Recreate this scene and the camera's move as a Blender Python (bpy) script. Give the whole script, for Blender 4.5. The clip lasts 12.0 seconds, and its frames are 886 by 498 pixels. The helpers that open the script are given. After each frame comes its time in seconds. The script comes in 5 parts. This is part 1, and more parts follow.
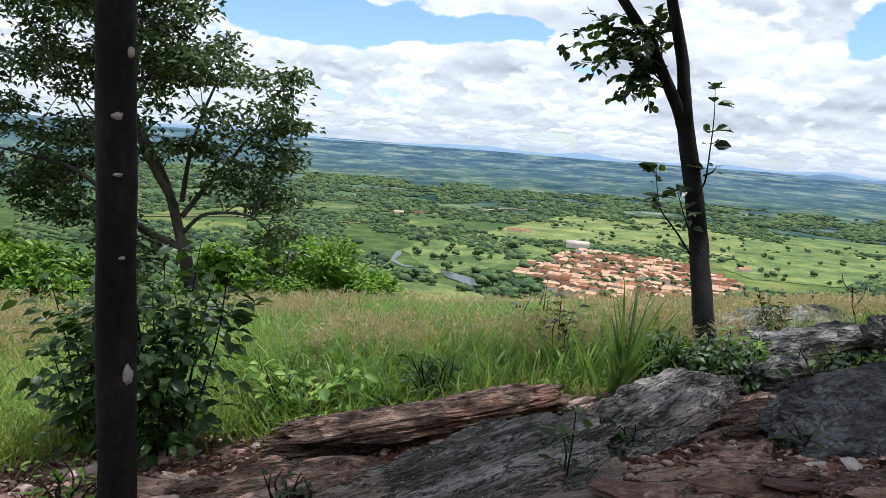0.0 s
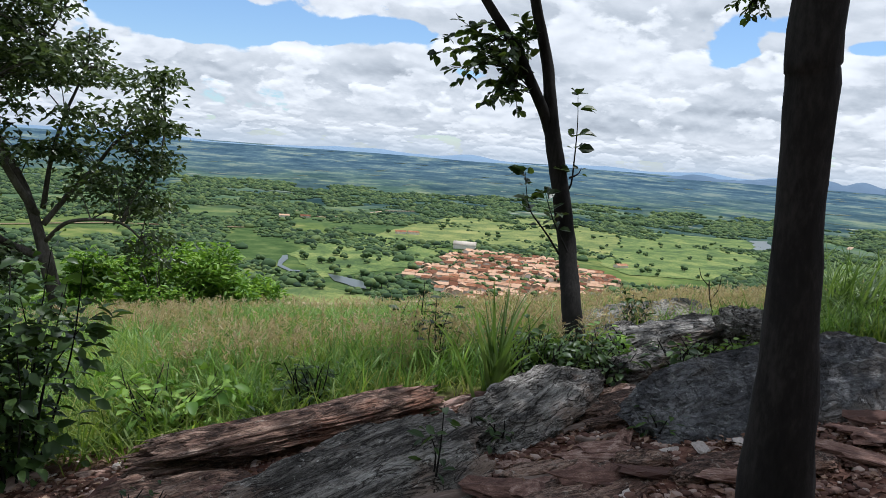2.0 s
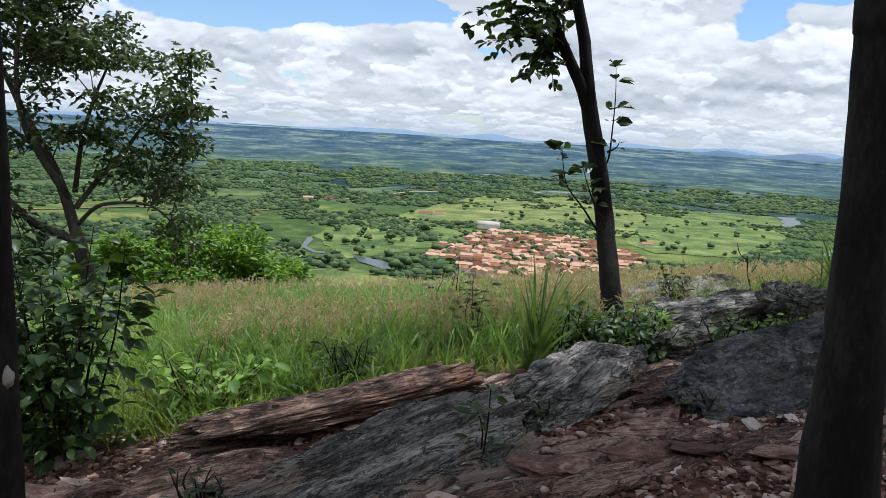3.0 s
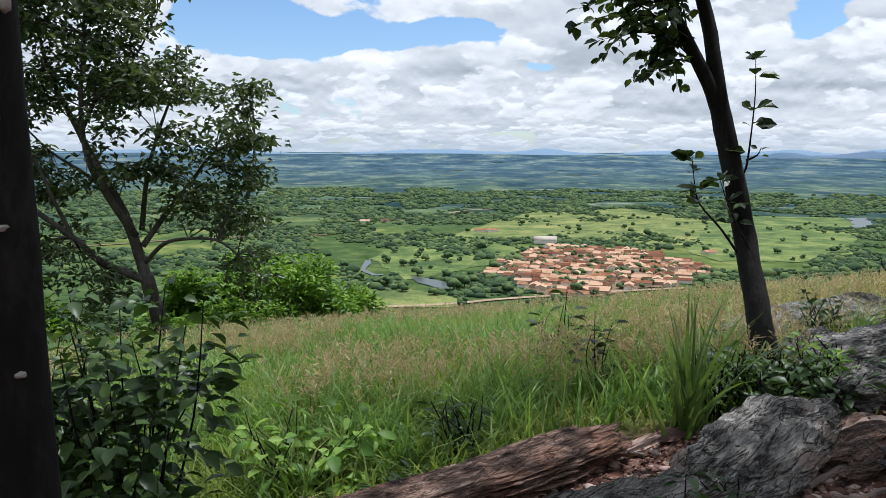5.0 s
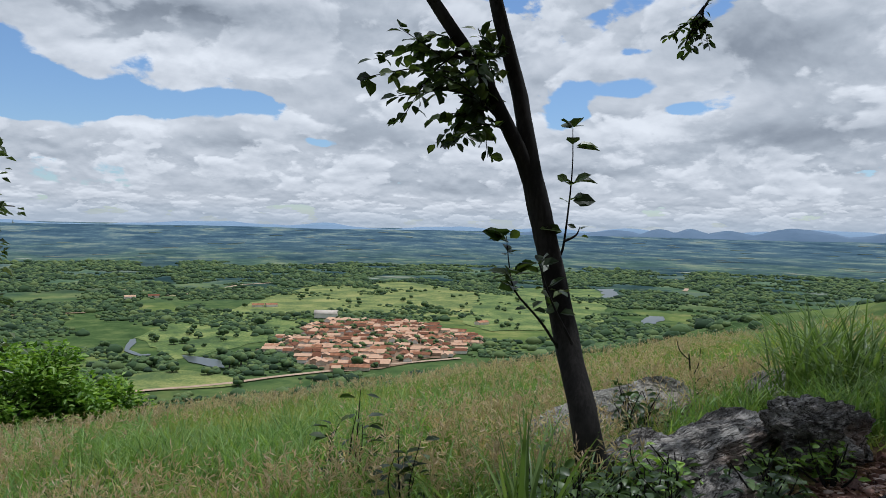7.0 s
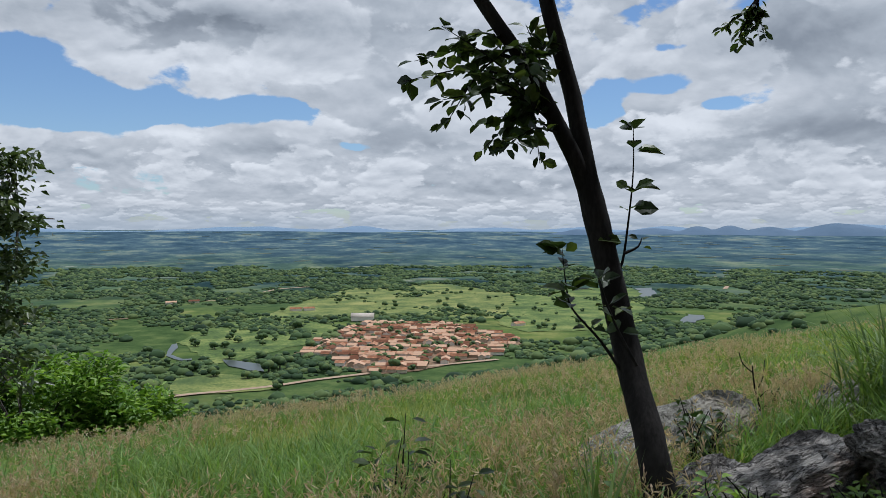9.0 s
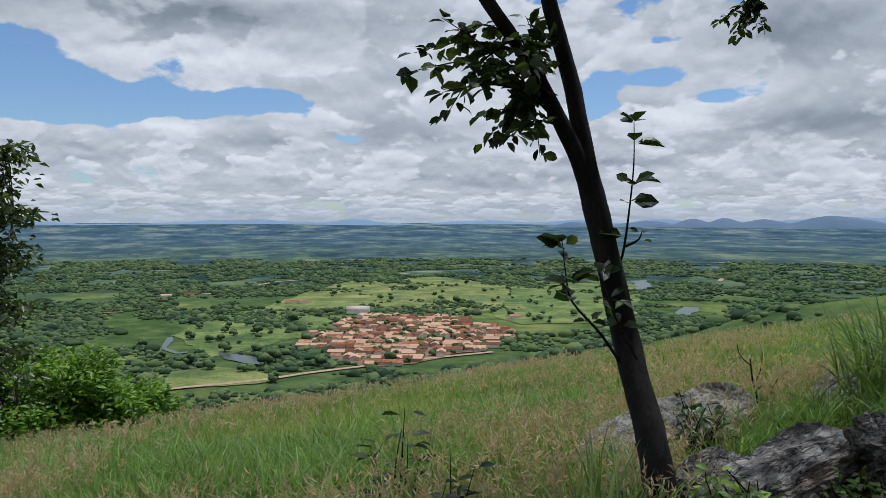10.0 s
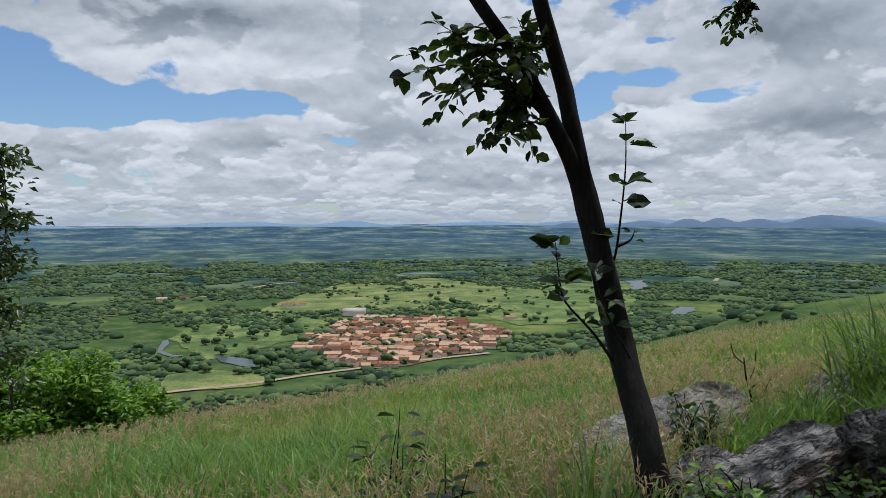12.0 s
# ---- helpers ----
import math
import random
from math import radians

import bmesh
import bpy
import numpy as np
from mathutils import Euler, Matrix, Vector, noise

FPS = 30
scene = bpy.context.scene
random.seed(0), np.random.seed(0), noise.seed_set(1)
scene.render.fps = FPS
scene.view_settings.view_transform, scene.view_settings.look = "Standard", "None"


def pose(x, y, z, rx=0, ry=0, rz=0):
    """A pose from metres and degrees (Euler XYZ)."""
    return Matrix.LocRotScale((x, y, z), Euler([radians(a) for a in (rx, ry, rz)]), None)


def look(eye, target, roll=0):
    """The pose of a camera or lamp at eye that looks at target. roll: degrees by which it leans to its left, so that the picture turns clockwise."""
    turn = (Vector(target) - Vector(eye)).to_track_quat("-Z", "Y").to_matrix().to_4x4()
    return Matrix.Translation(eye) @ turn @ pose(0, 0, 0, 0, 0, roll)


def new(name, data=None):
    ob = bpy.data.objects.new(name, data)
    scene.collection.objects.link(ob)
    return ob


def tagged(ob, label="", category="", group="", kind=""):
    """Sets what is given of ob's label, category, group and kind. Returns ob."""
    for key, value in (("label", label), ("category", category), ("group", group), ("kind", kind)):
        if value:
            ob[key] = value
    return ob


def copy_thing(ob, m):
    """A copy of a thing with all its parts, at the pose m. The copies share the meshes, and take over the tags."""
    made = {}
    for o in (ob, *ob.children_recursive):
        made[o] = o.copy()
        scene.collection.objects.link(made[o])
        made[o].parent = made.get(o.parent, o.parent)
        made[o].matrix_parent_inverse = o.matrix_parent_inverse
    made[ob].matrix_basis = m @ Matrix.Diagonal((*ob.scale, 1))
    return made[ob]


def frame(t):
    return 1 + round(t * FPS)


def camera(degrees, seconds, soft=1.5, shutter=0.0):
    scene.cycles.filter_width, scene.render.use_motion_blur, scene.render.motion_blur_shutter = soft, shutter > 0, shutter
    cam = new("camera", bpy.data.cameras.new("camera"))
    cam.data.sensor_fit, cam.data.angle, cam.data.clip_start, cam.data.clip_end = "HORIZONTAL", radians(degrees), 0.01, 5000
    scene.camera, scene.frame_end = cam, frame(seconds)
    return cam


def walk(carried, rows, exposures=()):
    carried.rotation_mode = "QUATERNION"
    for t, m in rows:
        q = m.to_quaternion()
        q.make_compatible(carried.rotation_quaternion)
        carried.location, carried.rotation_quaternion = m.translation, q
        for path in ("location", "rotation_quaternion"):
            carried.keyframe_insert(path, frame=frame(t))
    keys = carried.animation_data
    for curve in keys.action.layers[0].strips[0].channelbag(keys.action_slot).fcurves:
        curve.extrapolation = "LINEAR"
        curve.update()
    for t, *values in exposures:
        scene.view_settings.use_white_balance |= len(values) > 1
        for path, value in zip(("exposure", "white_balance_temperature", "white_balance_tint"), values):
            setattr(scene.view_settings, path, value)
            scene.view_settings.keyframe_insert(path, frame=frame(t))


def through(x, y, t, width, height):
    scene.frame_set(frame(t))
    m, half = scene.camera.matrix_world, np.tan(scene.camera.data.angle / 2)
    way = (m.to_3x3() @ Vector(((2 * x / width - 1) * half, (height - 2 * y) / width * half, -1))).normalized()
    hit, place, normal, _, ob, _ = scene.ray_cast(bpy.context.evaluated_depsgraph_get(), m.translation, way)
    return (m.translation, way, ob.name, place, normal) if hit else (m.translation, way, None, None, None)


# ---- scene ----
cam = camera(61.35, 12.0, soft=0.8)
PATH = [
    (0, (0.000, 0.000, 1.500), (-0.0000, 1.9808, 1.2238), 4.35),
    (0.5, (0.099, -0.020, 1.516), (0.2139, 1.9642, 1.2918), 4.36),
    (1, (0.128, -0.002, 1.507), (0.2438, 1.9792, 1.2603), 4.04),
    (1.5, (0.092, 0.015, 1.506), (0.2491, 1.9926, 1.2500), 4.10),
    (2, (0.120, -0.011, 1.521), (0.4161, 1.9517, 1.2728), 4.26),
    (2.5, (0.093, -0.008, 1.512), (0.3820, 1.9554, 1.2628), 3.95),
    (3, (0.019, 0.067, 1.478), (0.2547, 2.0290, 1.1732), 3.40),
    (3.5, (0.026, 0.282, 1.458), (0.1949, 2.2507, 1.1495), 1.47),
    (3.7, (0.054, 0.451, 1.464), (0.1978, 2.4214, 1.1554), 1.24),
    (5.3, (-0.355, 1.193, 1.466), (-0.2729, 3.1794, 1.2472), 0.16),
    (5.5, (-0.343, 1.356, 1.470), (-0.2575, 3.3470, 1.3061), 0.11),
    (6, (-0.284, 1.688, 1.448), (0.0134, 3.6559, 1.2460), 0.44),
    (6.5, (-0.267, 1.992, 1.478), (0.3242, 3.8938, 1.2894), 1.39),
    (7, (-0.163, 2.216, 1.476), (0.4917, 4.1051, 1.4184), 1.17),
    (7.2, (-0.074, 2.316, 1.506), (0.5789, 4.2058, 1.5354), 0.58),
    (8.8, (-0.116, 2.581, 1.552), (0.4551, 4.4978, 1.5212), 0.15),
    (9, (-0.131, 2.596, 1.551), (0.4346, 4.5136, 1.4965), 0.10),
    (9.5, (-0.148, 2.616, 1.551), (0.4245, 4.5312, 1.4765), 0.14),
    (10, (-0.151, 2.623, 1.553), (0.4260, 4.5365, 1.4792), 0.06),
    (10.5, (-0.145, 2.615, 1.556), (0.4365, 4.5270, 1.4849), -0.04),
    (11, (-0.138, 2.597, 1.554), (0.4460, 4.5089, 1.4846), -0.12),
    (11.5, (-0.139, 2.595, 1.557), (0.4466, 4.5058, 1.4868), -0.21),
    (12, (-0.143, 2.600, 1.553), (0.4448, 4.5107, 1.4827), -0.28),
]
EXPOSURES = [(0, -0.03, 5900, 10), (1, -0.30, 5900, 10), (3.7, -0.24, 5900, 10), (5.5, -0.27, 5900, 10), (6.5, -0.40, 5870, 10), (7.2, -0.70, 5820, 10), (12, -0.76, 5820, 10)]
walk(cam, [(t, look(eye, target, roll)) for t, eye, target, roll in PATH], EXPOSURES)

# ---- world: sky with broken cumulus, and the sun ----
SUN_AZ, SUN_EL = 58.0, 74.0


class Graph:
    """A short way to write node trees."""

    def __init__(self, tree):
        self.tree = tree
        tree.nodes.clear()

    def node(self, kind, **sets):
        n = self.tree.nodes.new(kind)
        for key, value in sets.items():
            setattr(n, key, value)
        return n

    def link(self, a, b):
        self.tree.links.new(a, b)

    def put(self, socket, value):
        if isinstance(value, bpy.types.NodeSocket):
            self.link(value, socket)
        elif value is not None:
            socket.default_value = value

    def math(self, op, a, b=None, c=None):
        n = self.node("ShaderNodeMath", operation=op)
        for s, v in zip(n.inputs, (a, b, c)):
            self.put(s, v)
        return n.outputs[0]

    def vec(self, x, y, z=0.0):
        n = self.node("ShaderNodeCombineXYZ")
        for s, v in zip(n.inputs, (x, y, z)):
            self.put(s, v)
        return n.outputs[0]

    def noise(self, vector, scale, detail=4.0, rough=0.55, distort=0.0, lac=2.0):
        n = self.node("ShaderNodeTexNoise")
        self.put(n.inputs["Vector"], vector)
        for key, v in (("Scale", scale), ("Detail", detail), ("Roughness", rough), ("Distortion", distort), ("Lacunarity", lac)):
            n.inputs[key].default_value = v
        return n.outputs[0]

    def ramp(self, fac, stops, mode="LINEAR"):
        n = self.node("ShaderNodeValToRGB")
        n.color_ramp.interpolation = mode
        self.put(n.inputs[0], fac)
        el = n.color_ramp.elements
        while len(el) < len(stops):
            el.new(0.5)
        for e, (p, c) in zip(el, stops):
            e.position = p
            e.color = (*c, 1.0) if len(c) == 3 else c
        return n.outputs[0]

    def mix(self, fac, a, b, blend="MIX"):
        n = self.node("ShaderNodeMix", data_type="RGBA", blend_type=blend)
        for s, v in ((n.inputs[0], fac), (n.inputs[6], a), (n.inputs[7], b)):
            if isinstance(v, tuple) and len(v) == 3:
                v = (*v, 1.0)
            self.put(s, v)
        return n.outputs[2]

    def step(self, x, lo, hi):
        n = self.node("ShaderNodeMapRange", interpolation_type="SMOOTHSTEP")
        for s, v in zip(n.inputs, (x, lo, hi, 0.0, 1.0)):
            self.put(s, v)
        return n.outputs[0]


def make_sky():
    world = bpy.data.worlds.new("sky")
    scene.world = world
    world.use_nodes = True
    g = Graph(world.node_tree)
    xyz = g.node("ShaderNodeSeparateXYZ")
    g.link(g.node("ShaderNodeTexCoord").outputs["Generated"], xyz.inputs[0])
    x, y, z = xyz.outputs
    az = g.math("MULTIPLY", g.math("ARCTAN2", x, y), 57.2958)
    el = g.math("MULTIPLY", g.math("ARCSINE", z), 57.2958)

    def blob(a, e, sa, se, amp):
        u = g.math("DIVIDE", g.math("SUBTRACT", az, a), sa)
        v = g.math("DIVIDE", g.math("SUBTRACT", el, e), se)
        r = g.math("ADD", g.math("MULTIPLY", u, u), g.math("MULTIPLY", v, v))
        return g.math("MULTIPLY", g.math("EXPONENT", g.math("MULTIPLY", r, -1.0)), amp)

    def total(parts):
        s = parts[0]
        for p in parts[1:]:
            s = g.math("ADD", s, p)
        return s

    # heaps of cloud: small and flat low down, broad masses overhead
    def heap(ka, ke, lift, seed):
        u, v = g.math("MULTIPLY", az, ka), g.math("MULTIPLY", g.math("ADD", el, lift), ke)
        p = g.vec(u, v, seed)
        soft = g.noise(p, 0.9, 9.0, 0.54, 0.2)
        q = g.vec(g.math("ADD", u, g.math("MULTIPLY", soft, 0.9)), g.math("ADD", v, g.math("MULTIPLY", soft, 0.5)), seed)
        vor = g.node("ShaderNodeTexVoronoi", feature="SMOOTH_F1", normalize=True)
        g.link(q, vor.inputs["Vector"])
        for key, value in (("Scale", 1.7), ("Detail", 3.0), ("Roughness", 0.5), ("Smoothness", 0.2)):
            vor.inputs[key].default_value = value
        return g.math("ADD", g.math("MULTIPLY", g.math("SUBTRACT", 1.0, vor.outputs[0]), 0.30), g.math("MULTIPLY", soft, 0.70))

    high, middle = g.step(el, 5.0, 8.0), g.step(el, 1.4, 3.2)

    def clouds(k, seed, size):
        a, b, c = heap(0.12 * size, 0.21 * size, 1.0 * k, 3.7 + seed), heap(0.22 * size, 0.46 * size, 0.55 * k, 8.1 + seed), heap(0.34 * size, 1.15 * size, 0.22 * k, 5.2 + seed)
        low = g.math("ADD", g.math("MULTIPLY", b, middle), g.math("MULTIPLY", c, g.math("SUBTRACT", 1.0, middle)))
        return g.math("ADD", g.math("MULTIPLY", a, high), g.math("MULTIPLY", low, g.math("SUBTRACT", 1.0, high)))

    field, above = clouds(0.0, 0.0, 1.0), clouds(0.75, 0.0, 1.0)
    heaped, heaped_above = clouds(0.0, 21.3, 1.25), clouds(0.6, 21.3, 1.25)
    bias = total([
        blob(-11.8, 8.3, 6.0, 1.8, -0.52), blob(-3.5, 8.3, 6.0, 1.0, -0.46), blob(2.6, 8.8, 3.0, 0.75, -0.40), blob(-13.2, 11.2, 2.4, 1.6, -0.36),
        blob(28.6, 9.4, 1.8, 2.0, -0.50), blob(32.6, 10.4, 2.8, 1.1, -0.46), blob(36.2, 9.0, 2.0, 0.6, -0.34), blob(33.2, 13.0, 3.0, 0.5, -0.30), blob(9.8, 6.2, 1.6, 0.4, -0.26),
        blob(-1.0, 13.0, 16.0, 1.7, 0.30), blob(16.0, 10.5, 8.5, 4.0, 0.30), blob(42.5, 12.6, 6.0, 2.6, 0.34), blob(44.0, 7.4, 5.5, 1.6, 0.34), blob(-18.0, 11.0, 2.6, 1.4, 0.20),
        blob(36.0, 5.6, 8.0, 1.6, 0.20), blob(10.0, 4.6, 40.0, 1.5, 0.16), blob(18.0, 1.8, 70.0, 1.8, 0.10),
    ])
    density = g.math("ADD", g.math("ADD", g.math("MULTIPLY", g.math("SUBTRACT", field, 0.555), 2.3), 0.62), g.math("MULTIPLY", bias, 1.25))
    cover = g.step(density, 0.44, 0.53)
    dark = total([
        blob(44.0, 6.8, 6.0, 1.1, -0.40), blob(41.0, 13.2, 6.5, 2.2, -0.34), blob(0.0, 14.9, 15.0, 1.7, -0.34), blob(13.5, 6.7, 5.0, 0.8, -0.20), blob(3.0, 5.9, 3.0, 0.7, -0.16),
        blob(30.5, 4.3, 4.0, 0.5, -0.16), blob(22.0, 3.2, 5.0, 0.5, -0.14), blob(39.6, 9.6, 2.2, 1.0, 0.22), blob(34.5, 7.4, 2.4, 0.8, 0.20), blob(1.0, 11.4, 7.0, 0.7, 0.16), blob(8.0, 10.6, 5.0, 1.0, 0.12), blob(-2.5, 6.8, 5.0, 0.5, 0.16),
    ])
    stops = [(0.0, (0.27, 0.305, 0.35)), (0.25, (0.44, 0.48, 0.53)), (0.50, (0.70, 0.74, 0.78)), (0.72, (0.98, 1.0, 1.02)), (0.97, (1.34, 1.34, 1.33))]
    tone = g.math("ADD", g.math("MULTIPLY", g.math("SUBTRACT", field, above), 1.5), g.math("ADD", dark, 0.60))
    cloud = g.ramp(tone, stops)
    # nearer heaps before the grey ones: sharp white tops, greyer towards the base
    front = g.step(heaped, 0.545, 0.60)
    front_tone = g.math("ADD", g.math("ADD", g.math("MULTIPLY", g.math("SUBTRACT", heaped, heaped_above), 2.0), g.math("MULTIPLY", g.math("SUBTRACT", heaped, 0.6), -0.9)), g.math("ADD", g.math("MULTIPLY", dark, 0.9), 0.79))
    cloud = g.mix(g.math("MULTIPLY", front, 0.85), cloud, g.ramp(front_tone, stops))
    sky = g.node("ShaderNodeTexSky", sky_type="NISHITA", sun_disc=False, sun_elevation=radians(SUN_EL), sun_rotation=radians(SUN_AZ), altitude=300.0, air_density=1.0, dust_density=0.6)
    blue = g.mix(1.0, sky.outputs[0], (0.135, 0.150, 0.165), "MULTIPLY")
    veil = g.mix(g.math("MULTIPLY", g.step(el, 2.0, -0.3), 0.7), cloud, (0.62, 0.71, 0.80))
    cover = g.math("MAXIMUM", cover, g.math("MULTIPLY", g.step(el, 1.5, 0.0), 0.75))
    out = g.node("ShaderNodeBackground")
    g.link(g.mix(cover, blue, veil), out.inputs[0])
    out.inputs[1].default_value = 1.0
    g.link(out.outputs[0], g.node("ShaderNodeOutputWorld").inputs[0])


make_sky()
sun = new("sun", bpy.data.lights.new("sun", "SUN"))
sun.data.energy, sun.data.angle, sun.data.color = 5.0, radians(0.6), (1.0, 0.965, 0.91)
sun_way = Vector((math.sin(radians(SUN_AZ)) * math.cos(radians(SUN_EL)), math.cos(radians(SUN_AZ)) * math.cos(radians(SUN_EL)), math.sin(radians(SUN_EL))))
sun.matrix_world = Matrix.Translation((0, 0, 60)) @ sun_way.to_track_quat("Z", "Y").to_matrix().to_4x4()


# ---- materials ----
def material(name):
    m = bpy.data.materials.new(name)
    m.use_nodes = True
    return m, Graph(m.node_tree)


def surface(name, stops, scale, fine, rough=0.85, bump=0.3, stretch=(1, 1, 1), contrast=(0.3, 0.7), per_object=0.0, dist=0.02, spots=None):
    """A matt surface with tone at two scales and relief."""
    m, g = material(name)
    co = g.node("ShaderNodeTexCoord").outputs["Object"]
    mp = g.node("ShaderNodeMapping")
    mp.inputs["Scale"].default_value = stretch
    g.link(co, mp.inputs[0])
    v = mp.outputs[0]
    big, small = g.noise(v, scale, 5.0, 0.6, 0.4), g.noise(v, fine, 8.0, 0.65)
    mixed = g.math("ADD", g.math("MULTIPLY", big, 0.6), g.math("MULTIPLY", small, 0.4))
    if per_object:
        info = g.node("ShaderNodeObjectInfo")
        mixed = g.math("ADD", mixed, g.math("MULTIPLY", g.math("SUBTRACT", info.outputs["Random"], 0.5), per_object))
    fac = g.step(mixed, contrast[0], contrast[1])
    n = len(stops)
    col = g.ramp(fac, [(i / (n - 1), c) for i, c in enumerate(stops)])
    if spots:
        colour, size, lo, hi = spots
        col = g.mix(g.step(g.noise(v, size, 6.0, 0.7, 0.6), lo, hi), col, colour)
    b = g.node("ShaderNodeBsdfPrincipled")
    g.link(col, b.inputs["Base Color"])
    b.inputs["Roughness"].default_value = rough
    b.inputs["Specular IOR Level"].default_value = 0.25
    bp = g.node("ShaderNodeBump")
    bp.inputs["Strength"].default_value, bp.inputs["Distance"].default_value = bump, dist
    g.link(mixed, bp.inputs["Height"])
    g.link(bp.outputs[0], b.inputs["Normal"])
    g.link(b.outputs[0], g.node("ShaderNodeOutputMaterial").inputs[0])
    return m


def leafy(name, stops, through=0.35, rough=0.5, patch=None, single=False):
    """Leaves or blades: a tone for each, light shining through."""
    m, g = material(name)
    geo = g.node("ShaderNodeNewGeometry")
    fac = g.node("ShaderNodeObjectInfo").outputs["Random"] if single else geo.outputs["Random Per Island"]
    if patch:
        co = g.node("ShaderNodeTexCoord").outputs["Object"]
        fac = g.math("ADD", g.math("MULTIPLY", fac, 0.55), g.math("MULTIPLY", g.step(g.noise(co, patch, 5.0, 0.65), 0.40, 0.62), 0.45))
    n = len(stops)
    col = g.ramp(fac, [(i / (n - 1), c) for i, c in enumerate(stops)])
    b = g.node("ShaderNodeBsdfPrincipled")
    g.link(col, b.inputs["Base Color"])
    b.inputs["Roughness"].default_value = rough
    b.inputs["Specular IOR Level"].default_value = 0.3
    t = g.node("ShaderNodeBsdfTranslucent")
    g.link(g.mix(1.0, col, (1.2, 1.25, 0.6), "MULTIPLY"), t.inputs[0])
    mx = g.node("ShaderNodeMixShader")
    mx.inputs[0].default_value = through
    g.link(b.outputs[0], mx.inputs[1])
    g.link(t.outputs[0], mx.inputs[2])
    g.link(mx.outputs[0], g.node("ShaderNodeOutputMaterial").inputs[0])
    return m


def rock_material(name, stops, warm, lichen, stretch=(1.0, 1.8, 2.6), crack=0.7):
    """Broken rock: tone, grain, dark cracks along the layers, rusty faces and pale lichen."""
    m, g = material(name)
    co = g.node("ShaderNodeTexCoord").outputs["Object"]
    mp = g.node("ShaderNodeMapping")
    mp.inputs["Scale"].default_value = stretch
    info = g.node("ShaderNodeObjectInfo").outputs["Random"]
    g.link(co, mp.inputs[0])
    g.link(g.vec(g.math("MULTIPLY", info, 13.0), g.math("MULTIPLY", info, 7.0), info), mp.inputs["Location"])
    v = mp.outputs[0]
    tone, grain, pit = g.noise(v, 2.2, 6.0, 0.62, 0.4), g.noise(v, 26.0, 8.0, 0.7), g.noise(v, 70.0, 4.0, 0.6)
    lines = g.math("ABSOLUTE", g.math("SUBTRACT", g.noise(v, 3.2, 5.0, 0.6, 1.2), 0.5))
    fine_lines = g.math("ABSOLUTE", g.math("SUBTRACT", g.noise(v, 9.0, 4.0, 0.6, 0.8), 0.5))
    mixed = g.math("ADD", g.math("MULTIPLY", tone, 0.55), g.math("ADD", g.math("MULTIPLY", grain, 0.33), g.math("MULTIPLY", pit, 0.12)))
    n = len(stops)
    col = g.ramp(g.step(mixed, 0.38, 0.63), [(i / (n - 1), c) for i, c in enumerate(stops)])
    col = g.mix(g.math("MULTIPLY", g.step(g.noise(co, 1.7, 4.0, 0.6), 0.52, 0.66), 0.75), col, warm)
    col = g.mix(g.math("MULTIPLY", g.step(g.noise(co, 17.0, 6.0, 0.7, 0.5), 0.60, 0.67), 0.8), col, lichen)
    gap = g.math("MAXIMUM", g.step(lines, 0.030, 0.0), g.math("MULTIPLY", g.step(fine_lines, 0.022, 0.0), 0.6))
    col = g.mix(g.math("MULTIPLY", gap, crack), col, (0.018, 0.014, 0.012))
    b = g.node("ShaderNodeBsdfPrincipled")
    g.link(col, b.inputs["Base Color"])
    b.inputs["Roughness"].default_value = 0.88
    b.inputs["Specular IOR Level"].default_value = 0.25
    bp = g.node("ShaderNodeBump")
    bp.inputs["Strength"].default_value, bp.inputs["Distance"].default_value = 1.0, 0.05
    g.link(g.math("SUBTRACT", mixed, g.math("MULTIPLY", gap, 0.4)), bp.inputs["Height"])
    g.link(bp.outputs[0], b.inputs["Normal"])
    g.link(b.outputs[0], g.node("ShaderNodeOutputMaterial").inputs[0])
    return m


